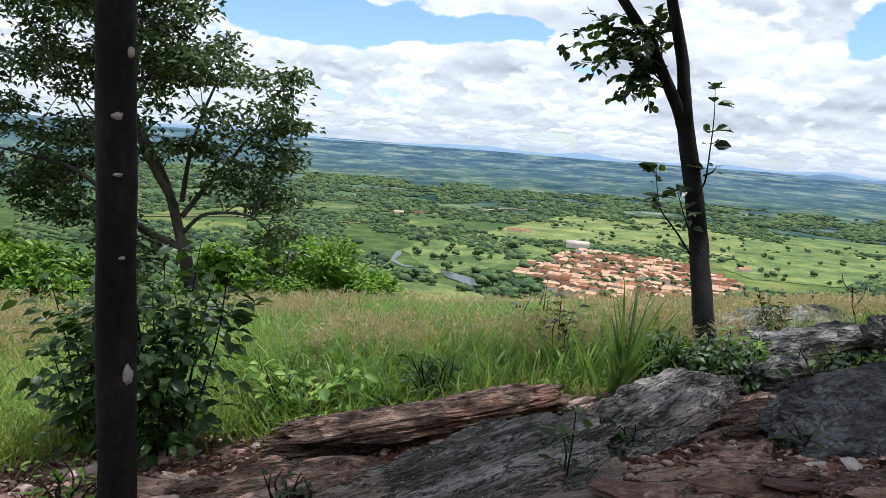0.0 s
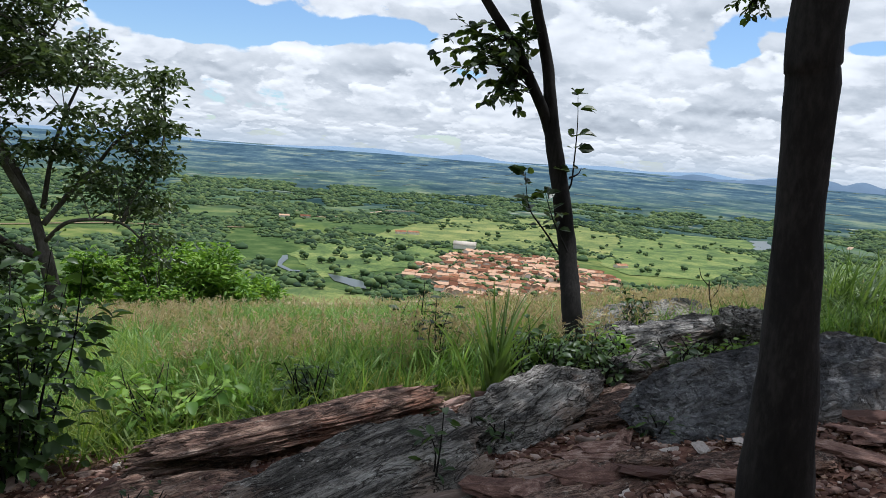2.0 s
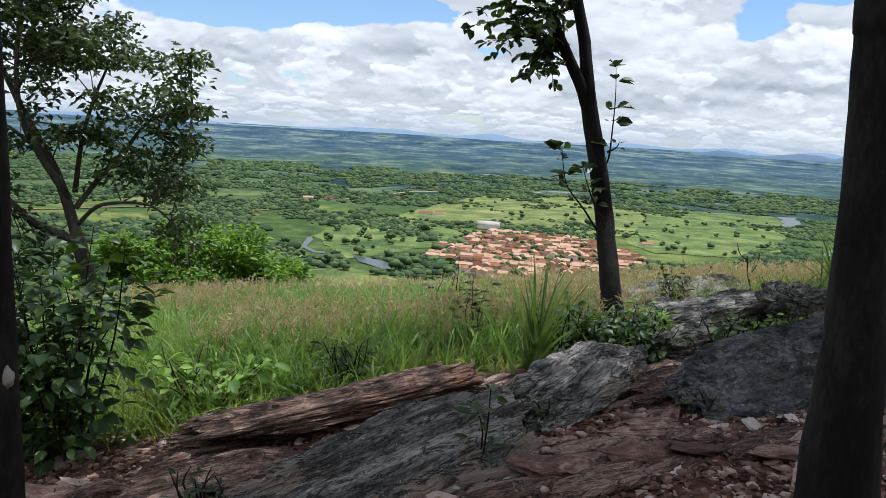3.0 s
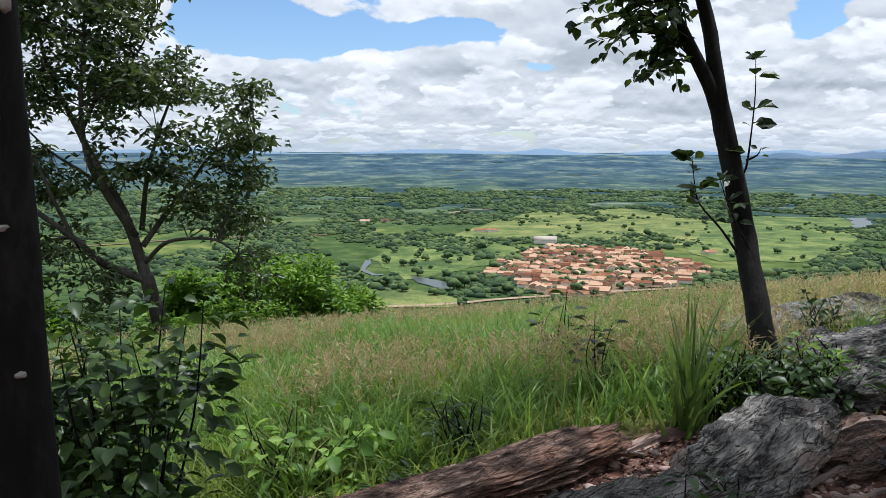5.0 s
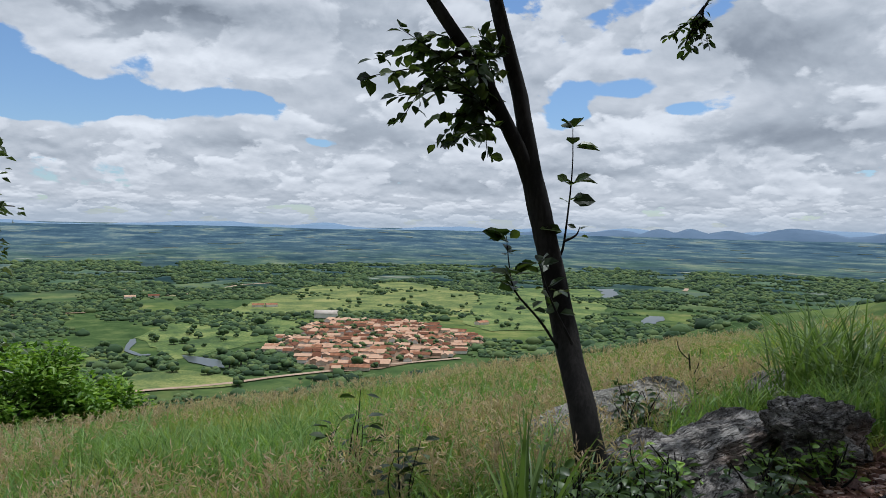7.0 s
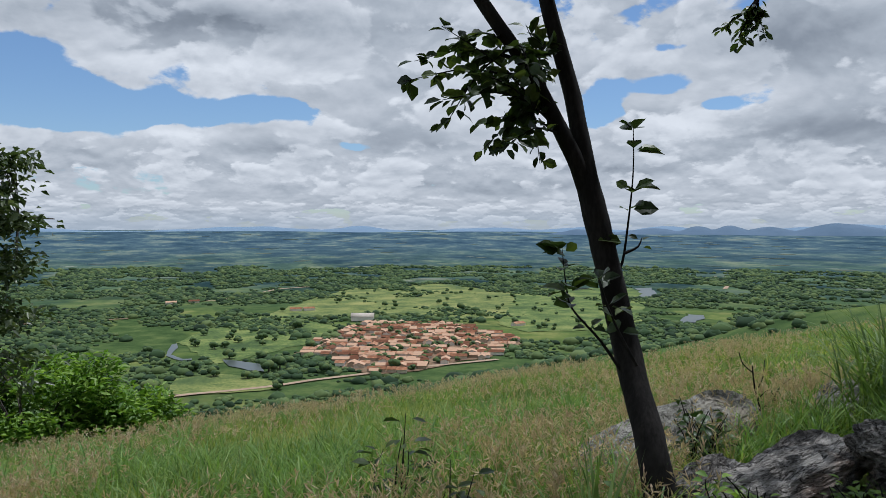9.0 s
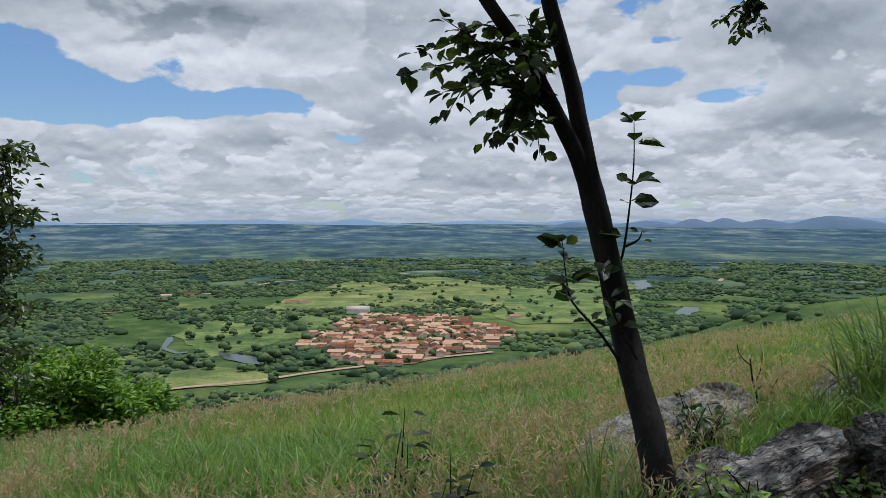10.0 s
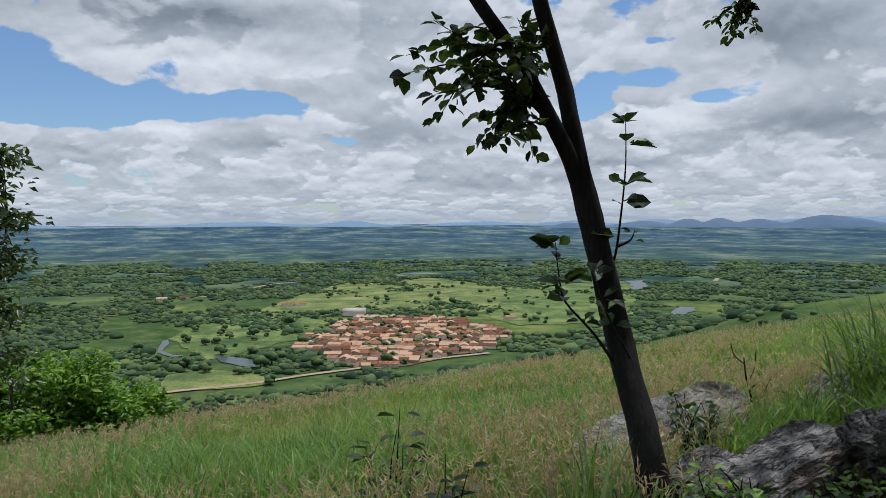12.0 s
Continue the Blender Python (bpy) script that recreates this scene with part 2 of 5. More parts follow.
def ground_material():
    """Red stony soil by the rocks, turf on the slope, scrub and pasture on the plain, far woodland with blue haze
    painted in.
    """
    m, g = material("ground")
    co = g.node("ShaderNodeTexCoord").outputs["Object"]
    xyz = g.node("ShaderNodeSeparateXYZ")
    g.link(co, xyz.inputs[0])
    x, y, z = xyz.outputs
    r = g.math("SQRT", g.math("ADD", g.math("MULTIPLY", x, x), g.math("MULTIPLY", y, y)))
    soil = g.ramp(g.noise(co, 9.0, 8.0, 0.7), [(0.3, (0.035, 0.018, 0.014)), (0.5, (0.11, 0.055, 0.042)), (0.7, (0.26, 0.15, 0.115))])
    turf = g.ramp(g.noise(co, 2.2, 8.0, 0.7), [(0.3, (0.05, 0.07, 0.02)), (0.5, (0.10, 0.125, 0.035)), (0.7, (0.19, 0.18, 0.07))])
    edge = g.math("ADD", g.math("ADD", g.math("MULTIPLY", x, -0.22), y), g.math("MULTIPLY", g.noise(co, 0.8, 4.0), 1.2))
    # dark scrub covers the unseen rise added behind the camera to cut light
    scrub = g.ramp(g.noise(co, 1.4, 8.0, 0.7), [(0.3, (0.02, 0.03, 0.012)), (0.7, (0.07, 0.09, 0.03))])
    near = g.mix(g.step(edge, 5.6, 6.3), g.mix(g.step(y, -2.5, -4.5), soil, scrub), turf)
    flat = g.vec(x, y, 0.0)
    woods = g.ramp(g.noise(flat, 0.035, 9.0, 0.72), [(0.3, (0.030, 0.055, 0.022)), (0.5, (0.062, 0.100, 0.036)), (0.7, (0.12, 0.155, 0.056))])
    open_land = g.ramp(g.noise(flat, 0.012, 7.0, 0.65), [(0.35, (0.055, 0.090, 0.032)), (0.50, (0.115, 0.155, 0.048)), (0.62, (0.21, 0.22, 0.078))])
    stretch = g.vec(x, g.math("MULTIPLY", y, 0.7), 0.0)
    mask = g.step(g.noise(stretch, 0.0042, 6.0, 0.62, 0.6), 0.50, 0.57)
    plain = g.mix(mask, woods, open_land)
    # distance haze is put into these base colours, bluer the farther off
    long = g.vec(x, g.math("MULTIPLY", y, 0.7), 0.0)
    far_dark_hazed = g.ramp(g.noise(long, 0.0075, 10.0, 0.74), [(0.42, (0.020, 0.041, 0.045)), (0.49, (0.035, 0.064, 0.064)), (0.54, (0.058, 0.095, 0.080)), (0.59, (0.11, 0.145, 0.105))])
    far_light_hazed = g.ramp(g.noise(long, 0.009, 9.0, 0.72), [(0.40, (0.048, 0.085, 0.058)), (0.52, (0.090, 0.138, 0.078)), (0.62, (0.19, 0.215, 0.115))])
    far = g.mix(g.step(g.noise(long, 0.0036, 7.0, 0.62, 0.5), 0.47, 0.56), far_dark_hazed, far_light_hazed)
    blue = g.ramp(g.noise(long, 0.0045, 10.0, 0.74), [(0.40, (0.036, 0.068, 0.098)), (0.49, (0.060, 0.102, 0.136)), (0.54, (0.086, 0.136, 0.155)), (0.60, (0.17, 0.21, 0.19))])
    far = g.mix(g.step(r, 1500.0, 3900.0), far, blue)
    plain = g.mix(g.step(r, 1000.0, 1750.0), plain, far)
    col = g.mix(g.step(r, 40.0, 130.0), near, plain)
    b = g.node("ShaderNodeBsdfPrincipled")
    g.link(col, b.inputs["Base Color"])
    b.inputs["Roughness"].default_value = 1.0
    b.inputs["Specular IOR Level"].default_value = 0.0
    bp = g.node("ShaderNodeBump")
    bp.inputs["Strength"].default_value, bp.inputs["Distance"].default_value = 0.5, 0.03
    g.link(g.noise(co, 22.0, 8.0, 0.7), bp.inputs["Height"])
    g.link(bp.outputs[0], b.inputs["Normal"])
    g.link(b.outputs[0], g.node("ShaderNodeOutputMaterial").inputs[0])
    return m


def water_material():
    m, g = material("river_water")
    b = g.node("ShaderNodeBsdfPrincipled")
    b.inputs["Base Color"].default_value = (0.06, 0.075, 0.07, 1)
    b.inputs["Roughness"].default_value = 0.3
    b.inputs["Specular IOR Level"].default_value = 0.5
    g.link(b.outputs[0], g.node("ShaderNodeOutputMaterial").inputs[0])
    return m


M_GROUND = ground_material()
M_WATER = water_material()
# hill colours include the blue of the air between, painted as haze
M_HILL_HAZED = surface("hill_painted_haze", [(0.085, 0.135, 0.20), (0.12, 0.175, 0.25)], 0.002, 0.01, 1.0, 0.0)
M_HILL_FAR_HAZED = surface("far_hill_painted_haze", [(0.16, 0.24, 0.34), (0.19, 0.27, 0.37)], 0.002, 0.01, 1.0, 0.0)
M_FIELD = surface("pasture", [(0.042, 0.076, 0.024), (0.105, 0.155, 0.040), (0.22, 0.245, 0.075)], 0.03, 0.35, 1.0, 0.0, contrast=(0.35, 0.66))
M_FIELD_DRY = surface("dry_pasture", [(0.058, 0.095, 0.030), (0.145, 0.18, 0.050), (0.27, 0.265, 0.090)], 0.025, 0.35, 1.0, 0.0, contrast=(0.35, 0.66))
M_DIRT = surface("dirt_road", [(0.30, 0.21, 0.14), (0.42, 0.31, 0.22)], 0.05, 0.4, 1.0, 0.0)
M_CLEARING = surface("bare_earth", [(0.15, 0.10, 0.060), (0.30, 0.20, 0.125)], 0.03, 0.15, 1.0, 0.0)
M_ROCK = rock_material("grey_gneiss", [(0.05, 0.045, 0.04), (0.15, 0.138, 0.125), (0.27, 0.25, 0.228), (0.42, 0.40, 0.37)], (0.24, 0.165, 0.125), (0.52, 0.50, 0.46), (0.7, 2.6, 3.4), 0.9)
M_ROCK_DARK = rock_material("dark_lichen_rock", [(0.045, 0.045, 0.05), (0.11, 0.11, 0.117), (0.23, 0.23, 0.235)], (0.18, 0.155, 0.135), (0.38, 0.38, 0.37), (1.0, 1.3, 1.6), 0.4)
M_ROCK_BROWN = rock_material("brown_layered_rock", [(0.06, 0.035, 0.027), (0.15, 0.088, 0.066), (0.28, 0.18, 0.135), (0.42, 0.31, 0.25)], (0.24, 0.115, 0.075), (0.42, 0.35, 0.29), (0.7, 2.6, 4.5))
M_ROCK_PALE = rock_material("pale_bedrock", [(0.12, 0.115, 0.095), (0.22, 0.21, 0.18), (0.32, 0.305, 0.27)], (0.22, 0.19, 0.14), (0.37, 0.36, 0.33), (1.0, 1.4, 1.8), 0.6)
M_STONE = surface("red_stone", [(0.08, 0.042, 0.034), (0.20, 0.115, 0.09), (0.40, 0.29, 0.245)], 6.0, 40.0, 0.9, 0.5, (1, 1, 2.5), (0.3, 0.7), 0.45, 0.01)
M_QUARTZ = surface("pale_stone", [(0.34, 0.29, 0.26), (0.58, 0.52, 0.48)], 8.0, 50.0, 0.8, 0.4, (1, 1, 1), (0.3, 0.7), 0.2, 0.01)
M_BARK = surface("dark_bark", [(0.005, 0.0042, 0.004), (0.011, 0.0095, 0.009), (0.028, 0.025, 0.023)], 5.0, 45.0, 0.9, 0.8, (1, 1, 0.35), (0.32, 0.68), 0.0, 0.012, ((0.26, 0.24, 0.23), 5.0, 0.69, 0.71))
M_SCAR = surface("peeled_bark", [(0.26, 0.24, 0.22), (0.40, 0.37, 0.34)], 12.0, 60.0, 0.9, 0.3)
M_BARK_GREY = surface("grey_bark", [(0.03, 0.026, 0.023), (0.07, 0.06, 0.053), (0.13, 0.115, 0.105)], 2.0, 20.0, 0.9, 0.7, (1, 1, 0.4), (0.32, 0.68), 0.0, 0.02)
M_WOOD = surface("weathered_stick", [(0.07, 0.05, 0.042), (0.17, 0.125, 0.105), (0.27, 0.21, 0.18)], 4.0, 40.0, 0.9, 0.6, (0.4, 3, 3), (0.3, 0.7), 0.2, 0.008)
M_TREE_LEAF = leafy("tree_leaf", [(0.026, 0.043, 0.018), (0.050, 0.076, 0.032), (0.082, 0.115, 0.052), (0.14, 0.17, 0.09)], 0.3, 0.35)
M_BROAD_LEAF = leafy("broad_leaf", [(0.022, 0.040, 0.012), (0.035, 0.060, 0.016), (0.060, 0.095, 0.022)], 0.35, 0.4)
M_BROAD_ONE = leafy("single_broad_leaf", [(0.016, 0.030, 0.010), (0.026, 0.046, 0.013), (0.042, 0.070, 0.018), (0.09, 0.125, 0.03)], 0.3, 0.4, None, True)
M_SHRUB_ONE = leafy("single_shrub_leaf", [(0.022, 0.042, 0.014), (0.04, 0.075, 0.022), (0.075, 0.125, 0.034)], 0.3, 0.4, None, True)
M_SHRUB_LEAF = leafy("shrub_leaf", [(0.022, 0.044, 0.014), (0.045, 0.085, 0.023), (0.085, 0.14, 0.036)], 0.3, 0.4)
M_BUSH_LEAF = leafy("bush_leaf", [(0.075, 0.16, 0.024), (0.155, 0.28, 0.040), (0.26, 0.39, 0.07)], 0.35, 0.5)
M_BUSH_ONE = leafy("single_bush_leaf", [(0.075, 0.14, 0.022), (0.12, 0.21, 0.032), (0.18, 0.28, 0.05)], 0.35, 0.5, None, True)
M_GRASS = leafy("grass", [(0.042, 0.090, 0.015), (0.135, 0.21, 0.040), (0.27, 0.32, 0.075), (0.47, 0.42, 0.18)], 0.52, 0.5, 0.45)
M_GRASS_TALL = leafy("tall_grass", [(0.085, 0.17, 0.035), (0.16, 0.28, 0.06), (0.29, 0.40, 0.12)], 0.45, 0.45)
M_BLADE = leafy("tuft_blade", [(0.07, 0.12, 0.035), (0.12, 0.19, 0.055), (0.20, 0.28, 0.09)], 0.4, 0.45, None, True)
M_GRASS_DRY = leafy("dry_grass", [(0.24, 0.21, 0.09), (0.34, 0.29, 0.14), (0.42, 0.36, 0.20)], 0.35, 0.6)
M_SEED = leafy("seed_heads", [(0.44, 0.31, 0.23), (0.54, 0.41, 0.31), (0.64, 0.52, 0.41)], 0.45, 0.7)
M_LITTER = leafy("dead_leaves", [(0.06, 0.028, 0.020), (0.17, 0.085, 0.06), (0.36, 0.24, 0.18)], 0.1, 0.8)
M_GRAVEL = leafy("gravel", [(0.04, 0.021, 0.017), (0.12, 0.062, 0.048), (0.23, 0.135, 0.105), (0.50, 0.40, 0.35)], 0.0, 0.9)
M_WOODLAND = leafy("woodland", [(0.020, 0.040, 0.020), (0.040, 0.074, 0.030), (0.072, 0.115, 0.042), (0.12, 0.16, 0.055)], 0.0, 1.0)
M_CLEAR = leafy("distant_clearings", [(0.10, 0.14, 0.10), (0.17, 0.20, 0.14), (0.26, 0.28, 0.22)], 0.0, 1.0)
M_ROOF = surface("clay_tile_roof", [(0.15, 0.062, 0.034), (0.32, 0.145, 0.076), (0.52, 0.33, 0.22)], 0.3, 2.0, 1.0, 0.0, contrast=(0.2, 0.8), per_object=1.0)
M_WALL = surface("limewashed_wall", [(0.36, 0.26, 0.18), (0.58, 0.48, 0.38), (0.75, 0.70, 0.64)], 0.2, 1.0, 1.0, 0.0, contrast=(0.2, 0.8), per_object=0.6)
M_SHEET = surface("sheet_metal_roof", [(0.42, 0.36, 0.30), (0.55, 0.49, 0.42)], 0.2, 1.0, 0.7, 0.0)


# ---- building helpers ----
rng = np.random.default_rng(7)


def mesh_ob(name, verts, faces, mat, parent=None, smooth=False, label=""):
    me = bpy.data.meshes.new(name)
    if isinstance(faces, np.ndarray):
        verts = np.asarray(verts, np.float32)
        me.vertices.add(len(verts))
        me.vertices.foreach_set("co", verts.ravel())
        k = faces.shape[1]
        me.loops.add(faces.size)
        me.loops.foreach_set("vertex_index", faces.astype(np.int32).ravel())
        me.polygons.add(len(faces))
        me.polygons.foreach_set("loop_start", np.arange(0, faces.size, k, dtype=np.int32))
        me.update(calc_edges=True)
    else:
        me.from_pydata([tuple(v) for v in verts], [], faces)
    me.materials.append(mat)
    if smooth:
        me.polygons.foreach_set("use_smooth", [True] * len(me.polygons))
    ob = new(name, me)
    if parent is not None:
        ob.parent = parent
    if label:
        ob["label"] = label
    return ob


def part(name, bm, mat, parent, label="", smooth=False):
    me = bpy.data.meshes.new(name)
    bm.to_mesh(me)
    bm.free()
    me.materials.append(mat)
    if smooth:
        me.polygons.foreach_set("use_smooth", [True] * len(me.polygons))
    ob = new(name, me)
    ob.parent = parent
    if label:
        ob["label"] = label
    return ob


def thing(name, place, label, category, group="", kind=""):
    ob = new(name)
    ob.location = place
    return tagged(ob, label, category, group, kind)


def wobble(p, scale, depth=4):
    return noise.fractal(Vector(p) * scale, 1.0, 2.0, depth)


def softmin(a, b, k):
    return -k * np.logaddexp(-a / k, -b / k)


PLAIN = -118.5


def height(x, y):
    """The ground: a stony shelf, a grass slope that breaks off, a spur to one side, the plain raised far off to fit the
    view's horizon.
    """
    x, y = np.asarray(x, float), np.asarray(y, float)
    shelf = -0.31 + 0.13 * (np.clip(x, -9, 9) - 0.53) - 0.06 * (np.clip(y, -20, 60) - 3.7)
    slope = -0.15 + 0.065 * (np.clip(x, -60, 60) - 2.2) - 0.184 * (y - 6.2)
    hill = softmin(shelf, slope, 0.12)
    over = y - (31.0 + 0.42 * np.maximum(x, 0) + 0.25 * np.minimum(x, 0))
    hill = hill - 0.30 * 6.0 * np.logaddexp(0, over / 6.0)
    # unseen rise behind the camera, added to block sky light
    hill = np.where(y < -3, hill + 0.55 * (-3 - y), hill)
    hill = hill + 0.05 * np.sin(x * 1.3 + 0.6 * y) * np.sin(y * 0.9 - 0.4 * x) * np.clip((y - 5) / 4, 0, 1)
    r = np.hypot(x, y)
    spur = -2.0 - 0.29 * np.hypot(np.hypot(x - 300, y - 165), 25)
    spur = spur + 3.0 * np.sin(x * 0.05) * np.sin(y * 0.043)
    plain = PLAIN + 111.0 * (np.clip(r - 1900, 0, None) / 3050.0) ** 1.7
    plain = plain + np.clip((r - 1900) / 800, 0, 1) * 3.0 * np.sin(x * 0.004 + 1) * np.sin(y * 0.003)
    back = np.where(y < 0, -0.9 * np.maximum(-y - 32, 0), 0.0)
    top = np.maximum(hill + back, spur)
    k = 4.0
    return np.where(r < 60, top, np.maximum(top, plain) + k * np.exp(-np.abs(top - plain) / k) * 0.5)


def h1(x, y):
    return float(height(x, y))


# ---- ground ----
def build_ground():
    rings = np.r_[0.0, np.geomspace(0.25, 4950.0, 330)]
    n = 540
    a = np.arange(n) * 2 * math.pi / n
    xs = (rings[:, None] * np.sin(a)[None, :]).ravel()
    ys = (rings[:, None] * np.cos(a)[None, :]).ravel() + 0.0
    zs = height(xs, ys)
    near = np.hypot(xs, ys) < 14
    zs = zs + np.where(near, 0.018 * np.sin(xs * 9 + np.sin(ys * 7)) * np.sin(ys * 8 + 1), 0)
    i, j = np.meshgrid(np.arange(len(rings) - 1), np.arange(n), indexing="ij")
    i, j = i.ravel(), j.ravel()
    k = (j + 1) % n
    faces = np.stack([i * n + j, i * n + k, (i + 1) * n + k, (i + 1) * n + j], 1)[:, ::-1]
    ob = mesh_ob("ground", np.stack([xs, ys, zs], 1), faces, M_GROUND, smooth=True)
    tagged(ob, "stony red soil and grassy hillside above a wide green plain", "ground", kind="structure")


build_ground()


def ridge(name, az0, az1, dist, base, peaks, mat, seed, label):
    """A far range of hills along an arc: (azimuth, width, height) for each summit."""
    n = 220
    az = np.linspace(az0, az1, n)
    prof = np.zeros(n)
    for a, w, hgt in peaks:
        prof = np.maximum(prof, hgt * np.exp(-(((az - a) / w) ** 2)))
    for k, ph in ((0.9, 1), (2.3, 2), (5.1, 3)):
        prof = prof + (2.2 / k) * np.sin(az * k * 2 + ph + seed) + 1.0
    fade = np.clip(np.minimum(az - az0, az1 - az) / 3.0, 0, 1)
    prof = np.maximum(prof * fade, 0.0)
    rows = []
    for off, share in ((-260, 0.0), (-150, 0.42), (-60, 0.8), (0, 1.0), (40, 0.75)):
        rr = dist + off
        rows.append(np.stack([rr * np.sin(np.radians(az)), rr * np.cos(np.radians(az)), base + prof * share - (30 if share == 0 else 0)], 1))
    v = np.concatenate(rows)
    i, j = np.meshgrid(np.arange(len(rows) - 1), np.arange(n - 1), indexing="ij")
    i, j = i.ravel(), j.ravel()
    f = np.stack([i * n + j, i * n + j + 1, (i + 1) * n + j + 1, (i + 1) * n + j], 1)
    tagged(mesh_ob(name, v, f, mat, smooth=True), label, "hills", kind="structure")


ridge("backdrop_far_range", -60, 100, 4940, -20, [(2, 5, 30), (10, 2.5, 34), (20, 4, 26), (27, 3, 30), (33, 2.0, 40), (46, 6, 46), (-16, 5, 36), (70, 9, 50)], M_HILL_FAR_HAZED, 1.0, "hill range on the far horizon, pale blue from painted haze")
ridge("backdrop_near_range", 20, 80, 4700, -30, [(32.0, 2.0, 34), (35.2, 1.2, 48), (37.5, 1.3, 50), (40.0, 2.0, 40), (44.5, 2.8, 62), (52, 4, 60), (27, 1.5, 26), (62, 5, 56)], M_HILL_HAZED, 4.0, "hills beyond the plain with blue haze painted in")


# ---- plain: fields, road, river ----
def patch(name, outline, lift, mat, label, category, rag=6.0, seed=0):
    pts = []
    m = len(outline)
    for k in range(m):
        (x0, y0), (x1, y1) = outline[k], outline[(k + 1) % m]
        steps = max(2, int(math.hypot(x1 - x0, y1 - y0) / 12))
        for s in range(steps):
            t = s / steps
            x, y = x0 + (x1 - x0) * t, y0 + (y1 - y0) * t
            pts.append((x + rag * wobble((x, y, seed), 0.03), y + 2 * rag * wobble((y, x, seed + 9), 0.03)))
    bm = bmesh.new()
    vs = [bm.verts.new((x, y, PLAIN + lift)) for x, y in pts]
    es = [bm.edges.new((vs[k], vs[(k + 1) % len(vs)])) for k in range(len(vs))]
    bmesh.ops.triangle_fill(bm, edges=es, use_beauty=True)
    for f in bm.faces:
        if f.normal.z < 0:
            f.normal_flip()
    me = bpy.data.meshes.new(name)
    bm.to_mesh(me)
    bm.free()
    me.materials.append(mat)
    return tagged(new(name, me), label, category, kind="structure")


def ribbon(name, line, width, lift, mat, label, category):
    v, f = [], []
    for k, (x, y) in enumerate(line):
        a, b = line[max(k - 1, 0)], line[min(k + 1, len(line) - 1)]
        d = Vector((b[0] - a[0], b[1] - a[1])).normalized()
        for s in (-1, 1):
            px, py = x - d.y * s * width / 2, y + d.x * s * width / 2
            v.append((px, py, max(PLAIN, h1(px, py)) + lift))
    for k in range(len(line) - 1):
        f.append((2 * k, 2 * k + 2, 2 * k + 3, 2 * k + 1))
    return tagged(mesh_ob(name, v, f, mat), label, category, kind="structure")


TOWN = [(62, 722), (96, 752), (92, 790), (122, 812), (128, 872), (165, 930), (205, 925), (240, 890), (262, 905), (290, 850), (278, 812), (306, 790), (300, 725), (270, 700), (236, 646), (200, 640), (157, 605), (117, 604), (96, 640), (104, 690)]
PAST_A = [(-47, 830), (0, 985), (73, 1078), (135, 902), (87, 779), (33, 724), (-5, 690)]
PAST_B = [(40, 1010), (150, 1300), (257, 1490), (452, 1560), (520, 1300), (471, 1173), (393, 979), (330, 930), (241, 1026), (159, 1016)]
PAST_C = [(330, 880), (480, 1190), (561, 1395), (790, 1330), (700, 1130), (509, 843), (420, 790), (340, 800)]
PAST_Y = [(-40, 571), (-37, 630), (-2, 640), (36, 600), (40, 573), (2, 562)]
patch("field_west", PAST_A, 0.5, M_FIELD, "sunlit green pasture dotted with trees", "field", seed=1)
patch("field_rolling", PAST_B, 0.35, M_FIELD_DRY, "yellow-green rolling pasture behind the town", "field", seed=2)
patch("field_east", PAST_C, 0.65, M_FIELD, "green grazing land with scattered trees", "field", seed=3)
patch("field_roadside", PAST_Y, 0.75, M_FIELD_DRY, "yellowish meadow beside the dirt road", "field", 3.0, seed=4)
patch("pavement_town", TOWN, 0.85, M_CLEARING, "bare red earth of the town's streets and yards", "town ground", 4.0, seed=5)
ribbon("road", [(-120, 545), (-69, 553), (-37, 562), (-22, 566), (6, 570), (34, 577), (66, 592), (94, 601), (119, 608), (157, 622), (240, 640)], 6.0, 1.0, M_DIRT, "pale dirt road along the foot of the hill", "road")
ribbon("road_upper", [(-120, 1420), (-70, 1390), (-39, 1301), (-12, 1283), (35, 1353), (105, 1500), (200, 1560)], 9.0, 1.2, M_DIRT, "pale dirt track across the plain", "road")
ribbon("road_west", [(-420, 930), (-362, 968), (-289, 1025), (-197, 1042), (-120, 1060)], 8.0, 1.2, M_CLEARING, "reddish earth track through the scrub", "road")
ribbon("road_east", [(1180, 1600), (1110, 1480), (1047, 1371), (960, 1270)], 9.0, 1.0, M_DIRT, "pale track in the distance", "road")
patch("water_river", [(-52, 775), (-51, 812), (-46, 820), (-44, 790), (-48, 750), (-36, 722), (-28, 722), (-28, 714), (-38, 714), (-52, 742)], 0.8, M_WATER, "grey river bend between trees", "river", 1.0, seed=6)
patch("water_pond", [(5, 672), (20, 648), (33, 640), (30, 672), (10, 700), (-2, 708)], 0.8, M_WATER, "shallow grey backwater in the meadow", "water", 2.0, seed=7)
patch("water_east", [(690, 1140), (740, 1220), (800, 1335), (835, 1340), (775, 1225), (730, 1150)], 0.8, M_WATER, "bright bend of the river", "river", 4.0, seed=8)
patch("water_weir", [(560, 826), (578, 860), (625, 902), (640, 890), (612, 852), (580, 826)], 0.8, M_WATER, "bright pool of the river", "river", 3.0, seed=9)


def inside(x, y, poly):
    hit = np.zeros(np.shape(x), bool)
    m = len(poly)
    for k in range(m):
        (x0, y0), (x1, y1) = poly[k], poly[(k + 1) % m]
        cross = ((y0 > y) != (y1 > y)) & (x < (x1 - x0) * (y - y0) / (y1 - y0 + 1e-9) + x0)
        hit ^= cross
    return hit


